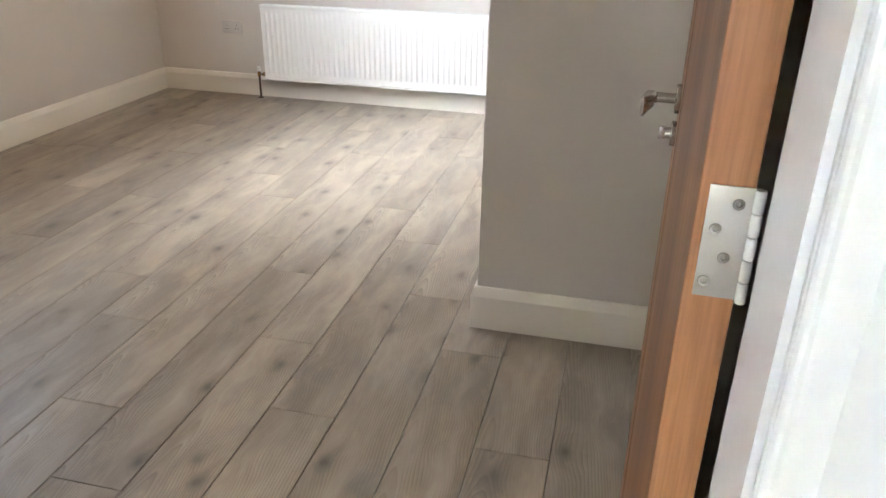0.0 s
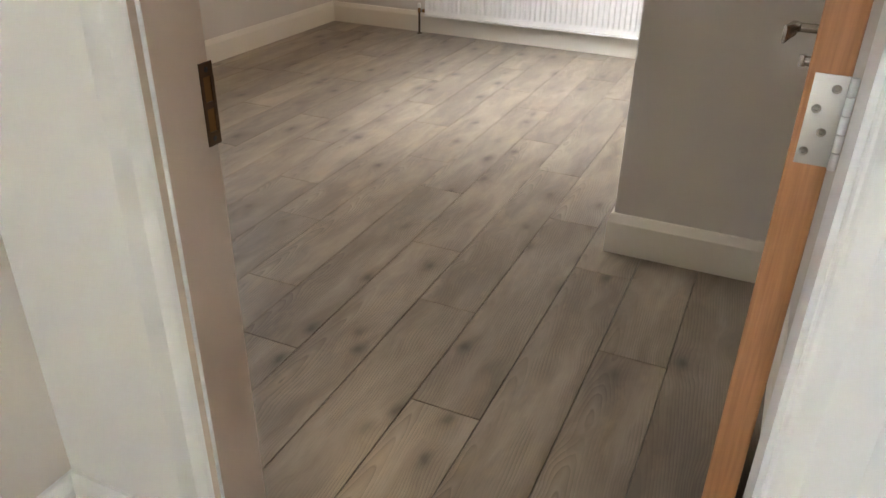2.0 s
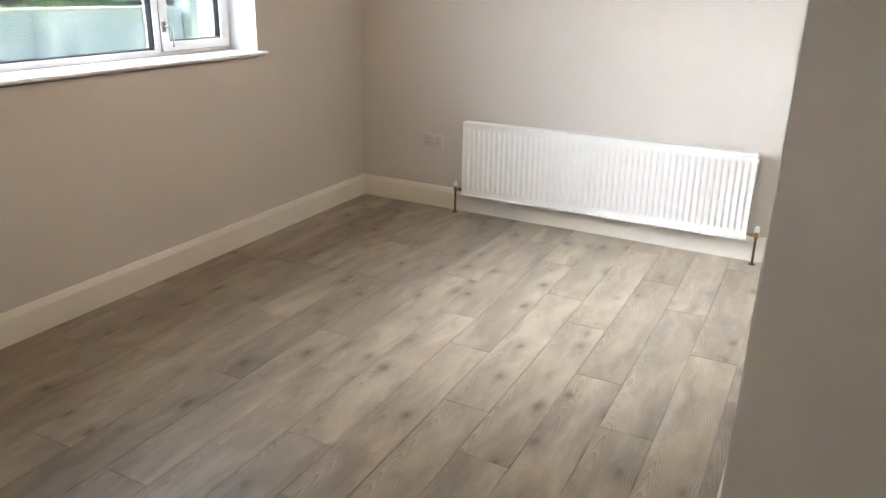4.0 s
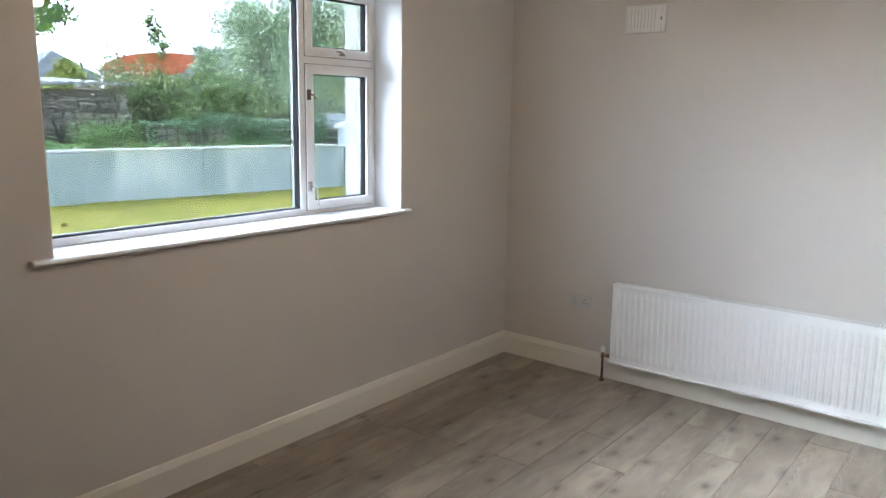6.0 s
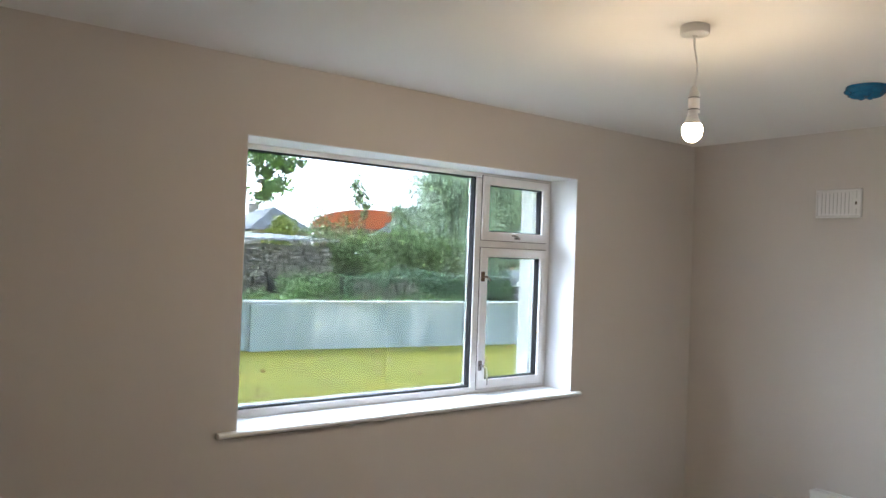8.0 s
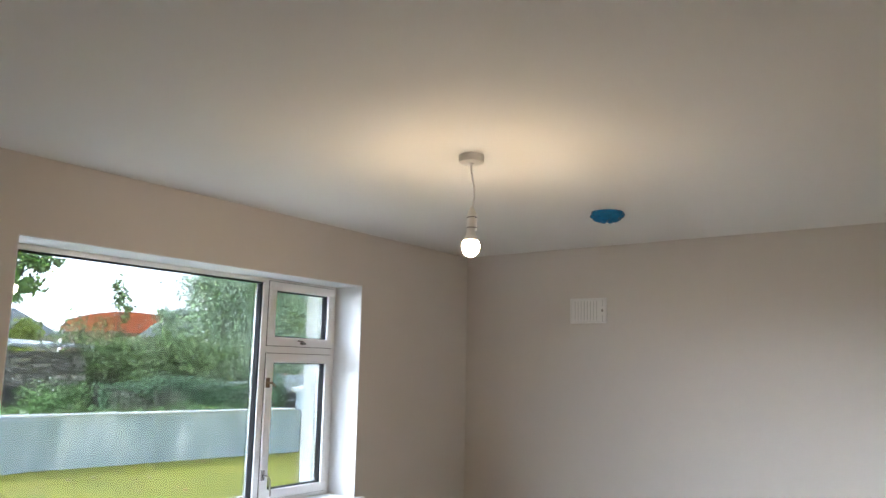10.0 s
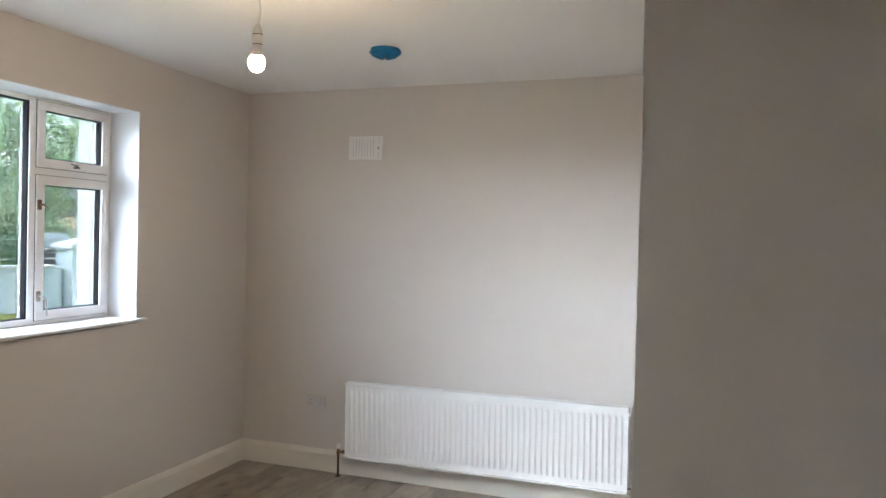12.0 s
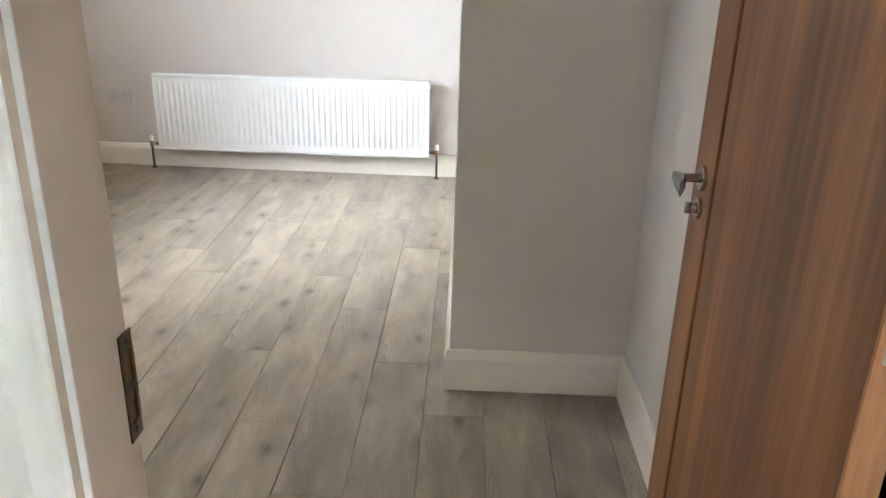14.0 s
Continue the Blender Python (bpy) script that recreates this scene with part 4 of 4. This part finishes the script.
for f in ((a[0], a[1], a[2], a[3]), (a[3], a[2], a[5], a[4]), (a[0], a[3], a[4]), (a[1], a[5], a[2])):
    bm.faces.new(f)
part("roof", bm, SLATE, yard)
# a dark sheet on the solid wall paints the unlit doorway
part("doorway", slab((0.001, -2.5, -0.02), (0.03, 0.5, 2.4)), SHADE, yard)
heap = thing("clay_heap", pose(-26, 25, GZ), "rounded tan heap in the farmyard", "heap")
rng = np.random.default_rng(17)
bm = turned([(0, 2.4), (0.7, 2.3), (1.5, 1.9), (2.2, 1.1), (2.7, 0.3), (2.9, -0.05), (0, -0.05)], 26)
for v in bm.verts:
    v.co *= 1 + rng.normal() * 0.03
part("mound", bm, OCHRE, heap, smooth=True)
mach = thing("farm_machine", pose(-17.5, 15.2, GZ), "dark parked farm machine with a pale grey tank", "machinery")
part("chassis", rounded((-1.2, -0.9, 0.5), (1.2, 0.9, 1.1), 0.05), DARKIRON, mach)
part("tank", piped([(0, -0.8, 1.4), (0, 0.5, 1.4)], 0.32, 20), PALEIRON, mach, smooth=True)
part("mast", piped([(0.4, 0.7, 1.0), (0.4, 0.75, 2.4)], 0.06, 8), DARKIRON, mach)
for y in (-0.9, 0.9):
    for x in (-0.8, 0.8):
        part("wheel", turned([(0, -0.12), (0.4, -0.12), (0.48, -0.08), (0.48, 0.08), (0.4, 0.12), (0, 0.12)], 24, pose(x, y, 0.5, 90, 0, 0)), DARKIRON, mach, smooth=True)


# ---- plants ----
def blobs(rng, centres, spread, n):
    """Leaf places gathered in uneven clusters."""
    c = np.asarray(centres, float)
    pick = rng.integers(0, len(c), n)
    return c[pick] + rng.normal(size=(n, 3)) * np.asarray(spread) * rng.uniform(0.5, 1.0, (len(c), 1))[pick]


def tree(name, x, y, tall, wide, n, size, mat, seed, label, low=0.25, lean=0.0, clear=0.0, limb=(), taper=0.45, reach=99.0):
    rng = np.random.default_rng(seed)
    ob = thing(name, pose(x, y, GZ), label, "tree")
    bm = bmesh.new()
    tube(bm, [(0, 0, -0.05), (0.03, 0.02, tall * 0.2), (-0.04, lean * 0.3, tall * 0.45), (0.05, lean * 0.6, tall * 0.8)], [0.035 * tall, 0.028 * tall, 0.018 * tall, 0.006 * tall], 9)
    tips = []
    for i in range(13):
        z = tall * (low + 0.6 * i / 13)
        a = rng.uniform(0, 2 * math.pi)
        r = wide * rng.uniform(0.55, 1.0) * (1 - taper * i / 13)
        e = np.array([r * math.cos(a), r * math.sin(a) + lean * 0.7 * z / tall, min(tall * 0.97, z + tall * rng.uniform(0.08, 0.25))])
        tube(bm, [(0, lean * 0.4 * z / tall, z), tuple(e * (0.5, 0.5, 0.5) + (0, 0, z * 0.5 + 0.12)), tuple(e)], [0.010 * tall, 0.006 * tall, 0.002 * tall], 6)
        tips += [e, e * (0.6, 0.6, 0.5) + (0, 0, z * 0.5)]
        tips += [e + rng.normal(size=3) * wide * 0.22 for _ in range(3)]
    if limb:
        tube(bm, [(0, lean * 0.3, tall * 0.5)] + list(limb), [0.012 * tall] + [0.05 * 0.75 ** i for i in range(len(limb))], 7)
    part("trunk", bm, BARK, ob, smooth=True)
    tips += [np.array([rng.normal() * wide * 0.25, lean * 0.7 + rng.normal() * wide * 0.25, tall * rng.uniform(0.75, 1.0)]) for _ in range(9)]
    pts = blobs(rng, tips, (wide * 0.17, wide * 0.17, wide * 0.15), n)
    pts = pts[(pts[:, 2] > clear) & (pts[:, 1] < reach)]
    if limb:
        hang = np.array([np.array(limb[int(rng.integers(2, len(limb)))]) + rng.normal(size=3) * (0.2, 0.15, 0.12) for _ in range(46)])
        pts = np.concatenate([pts, blobs(rng, hang, (0.075, 0.075, 0.05), 3000)])
    crown = new("crown", cloud_mesh("crown", pts, size, mat, rng))
    crown.parent = ob
    return ob


def shrub(name, x, y, centres, spread, n, size, mat, seed, label, z=GZ):
    rng = np.random.default_rng(seed)
    ob = thing(name, pose(x, y, z), label, "shrub")
    bm = bmesh.new()
    for c in centres:
        tube(bm, [(rng.normal() * 0.1, rng.normal() * 0.1 + c[1] * 0.6, -0.05), (c[0] * 0.6, c[1] * 0.9, c[2] * 0.55), tuple(c)], [0.03, 0.02, 0.006], 6)
    part("stem", bm, BARK, ob)
    me = cloud_mesh("foliage", blobs(rng, centres, spread, n), size, mat, rng)
    f = new("foliage", me)
    f.parent = ob
    return ob


tree("willow_tree", -20.0, 13.9, 5.4, 2.15, 13500, 0.072, WILLOW, 1, "silvery green leafy tree behind the garden wall", taper=0.6)
tree("willow_tree", -19.6, 11.3, 3.75, 0.85, 2600, 0.062, WILLOW, 4, "slender silvery sapling beside the leafy tree", taper=0.7)
tree("willow_tree", -20.5, 16.6, 6.4, 2.5, 15000, 0.08, WILLOW, 2, "tall silvery green leafy tree behind the wall")
tree("willow_tree", -21.5, 21.5, 7.4, 3.0, 12000, 0.10, WILLOW, 3, "tall leafy tree beyond the gate", clear=3.85)
tree("lime_tree", -33.0, 12.95, 3.7, 1.05, 3600, 0.12, LIME, 5, "small yellow-green tree before the slated house")
tree("garden_tree", -8.2, -2.2, 5.6, 2.8, 30000, 0.044, BROADLEAF, 6, "broad-leaved garden tree with an overhanging limb", low=0.5, lean=1.0, clear=2.95, reach=2.25, limb=[(0.5, 1.2, 3.6), (0.9, 1.8, 3.70), (1.15, 2.2, 3.60), (1.2, 2.45, 3.42), (1.2, 2.7, 3.28), (1.2, 2.35, 2.98)])
rngs = np.random.default_rng(21)
sap = [(rngs.normal() * 0.12, rngs.normal() * 0.16, z) for z in np.linspace(1.6, 4.3, 12)]
shrub("spire_sapling", -17.6, 8.15, sap, (0.10, 0.13, 0.14), 700, 0.075, HEDGEGREEN, 7, "thin upright sapling standing above the bushes")
shrub("dark_bush", -17.8, 8.3, [(rngs.normal() * 0.6, rngs.normal() * 0.95, rngs.uniform(0.6, 2.9)) for _ in range(22)], (0.30, 0.34, 0.30), 7000, 0.075, HEDGEGREEN, 8, "dense dark green bush behind the wall")
shrub("dark_bush", -18.6, 7.5, [(rngs.normal() * 0.4, rngs.normal() * 0.5, rngs.uniform(0.6, 2.25)) for _ in range(16)], (0.26, 0.28, 0.26), 4500, 0.075, HEDGEGREEN, 14, "dense dark green bush beside the stone outbuilding")
shrub("dark_bush", -18.4, 10.8, [(rngs.normal() * 0.6, rngs.normal() * 1.1, rngs.uniform(0.6, 2.8)) for _ in range(22)], (0.32, 0.36, 0.30), 7000, 0.08, HEDGEGREEN, 9, "dense dark green bush under the trees")
shrub("dark_bush", -18.9, 14.6, [(rngs.normal() * 0.6, rngs.normal() * 1.6, rngs.uniform(0.6, 2.4)) for _ in range(22)], (0.36, 0.45, 0.32), 6500, 0.085, WILLOW, 10, "pale green bush under the trees")
shrub("light_bush", -15.2, 5.3, [(rngs.normal() * 0.3, rngs.normal() * 0.75, rngs.uniform(0.5, 1.35)) for _ in range(16)], (0.20, 0.26, 0.16), 4200, 0.055, BROADLEAF, 12, "bright green bush growing against the stone ruin")
# ivy over the old field wall
ivy = thing("ivy_wall", pose(-14.6, 0, GZ), "old field wall covered in dark glossy ivy", "ivy wall")
part("core", slab((-0.5, 6.2, -0.02), (0, 11.9, 1.45)), MORTAR, ivy)
rng = np.random.default_rng(31)
n = 9000
yy = rng.uniform(6.0, 12.0, n)
zz = rng.uniform(0.3, 1.62, n) + 0.10 * np.sin(yy * 1.7)
xx = np.where(zz > 1.45, rng.uniform(-0.5, 0.15, n), rng.uniform(0.0, 0.18, n) + 0.06 * np.sin(yy * 3 + zz * 4))
keep = ~((yy > 6.3) & (yy < 8.3) & (zz > 0.4) & (zz < 1.3 + 0.1 * np.sin(yy * 5))) | (rng.uniform(0, 1, n) < 0.16)
xx, yy, zz = xx[keep], yy[keep], zz[keep]
leaves = new("foliage", cloud_mesh("foliage", np.stack([xx, yy, zz], 1), 0.062, IVY, rng, longer=1.2))
leaves.parent = ivy
# rough grass along the back of the garden wall
n = 5000
gy = rng.uniform(-3, 9, n)
me = cloud_mesh("rough_grass", np.stack([GX + 0.17 * gy - rng.uniform(0.5, 4.0, n), gy, GZ + rng.uniform(0.1, 1.05, n)], 1), 0.05, BROADLEAF, rng, longer=3.5)
tagged(new("rough_grass", me), "rough green grass behind the garden wall", "grass", kind="stuff")

# ---- stones of the outbuilding ----
rng = np.random.default_rng(41)
shapes = []
for k in range(6):
    bm = bmesh.new()
    box(bm, (-0.06, -0.5, -0.5), (0.05, 0.5, 0.5))
    for v in bm.verts:
        v.co.y *= rng.uniform(0.82, 1.0)
        v.co.z *= rng.uniform(0.80, 1.0)
        if v.co.x > 0:
            v.co.x += rng.uniform(-0.01, 0.05)
            v.co.y *= 0.9
            v.co.z *= 0.88
    shapes.append(finish("stone", bm, STONE))
z = 0.55
while z < SH - 0.08:
    h = rng.uniform(0.07, 0.2)
    y = 2.2 + rng.uniform(0, 0.2)
    while y < SY1 - 0.1:
        w = rng.uniform(0.12, 0.62)
        if not (3.6 < y + w / 2 < 4.3 or (4.95 < y + w / 2 < 5.5 and 0.85 < z + h / 2 < 1.4)):
            st = new("stone", shapes[int(rng.integers(0, 6))])
            st.parent = shed
            st.matrix_local = Matrix.LocRotScale((0.0, y + w / 2, z + h / 2), Euler((rng.normal() * 0.09, 0, 0)), (rng.uniform(0.5, 1.6), w * rng.uniform(0.8, 1.12), h * rng.uniform(0.7, 1.2)))
        y += w
    z += h

# ---- floor ----
floor = setting("floor", slab((-0.02, HALL_S, -0.12), (HALL_E, 0.02, -0.0085)), JOINT, "grey-brown oak laminate plank floor", "floor")
PW, PL, P0 = 0.1915, 1.168, 2.008
ENDS = {-4: -2.308, -3: -2.737, -2: -3.02, -1: -3.453, 0: -3.73, 1: -3.015, 2: -3.347, 3: -3.785, 4: -2.94, 5: -3.37}
rng = np.random.default_rng(51)


def plank_mesh(w, l):
    bm = bmesh.new()
    g, c = 0.0006, 0.0016
    lo = [bm.verts.new(p) for p in ((g, g, -0.008), (w - g, g, -0.008), (w - g, l - g, -0.008), (g, l - g, -0.008))]
    mid = [bm.verts.new((v.co.x, v.co.y, -c)) for v in lo]
    hi = [bm.verts.new(p) for p in ((g + c, g + c, 0), (w - g - c, g + c, 0), (w - g - c, l - g - c, 0), (g + c, l - g - c, 0))]
    bm.faces.new(hi)
    for a, b in ((lo, mid), (mid, hi)):
        for i in range(4):
            bm.faces.new((a[i], a[(i + 1) % 4], b[(i + 1) % 4], b[i]))
    return finish("plank", bm, OAK)


full = plank_mesh(PW, PL)
rows = range(-11, 10)
for r in rows:
    x0 = P0 + r * PW
    x1 = x0 + PW
    south = HALL_S if x0 >= HALL_W - 0.15 else ROOM_S
    e = ENDS.get(r, -rng.uniform(2.3, 3.4))
    while e > south:
        e -= PL
    while e < 0:
        y0, y1 = max(e, south), min(e + PL, 0.015)
        xa, xb = max(x0, -0.015), min(x1, HALL_E)
        if y1 - y0 > 0.02 and xb - xa > 0.01:
            whole = y1 - y0 > PL - 1e-4 and xb - xa > PW - 1e-4
            pk = new("plank", full if whole else plank_mesh(xb - xa, y1 - y0))
            pk.parent = floor
            pk.location = (xa, y0, 0)
        e += PL

# ---- bare stones of the ivy wall ----
rng = np.random.default_rng(43)
z = 0.4
while z < 1.3:
    h = rng.uniform(0.10, 0.17)
    y = 6.25
    while y < 8.4:
        w = rng.uniform(0.15, 0.36)
        st = new("stone", shapes[int(rng.integers(0, 6))])
        st.parent = ivy
        st.matrix_local = Matrix.LocRotScale((0.0, y + w / 2, z + h / 2), Euler((rng.normal() * 0.05, 0, 0)), (1, w, h))
        y += w
    z += h
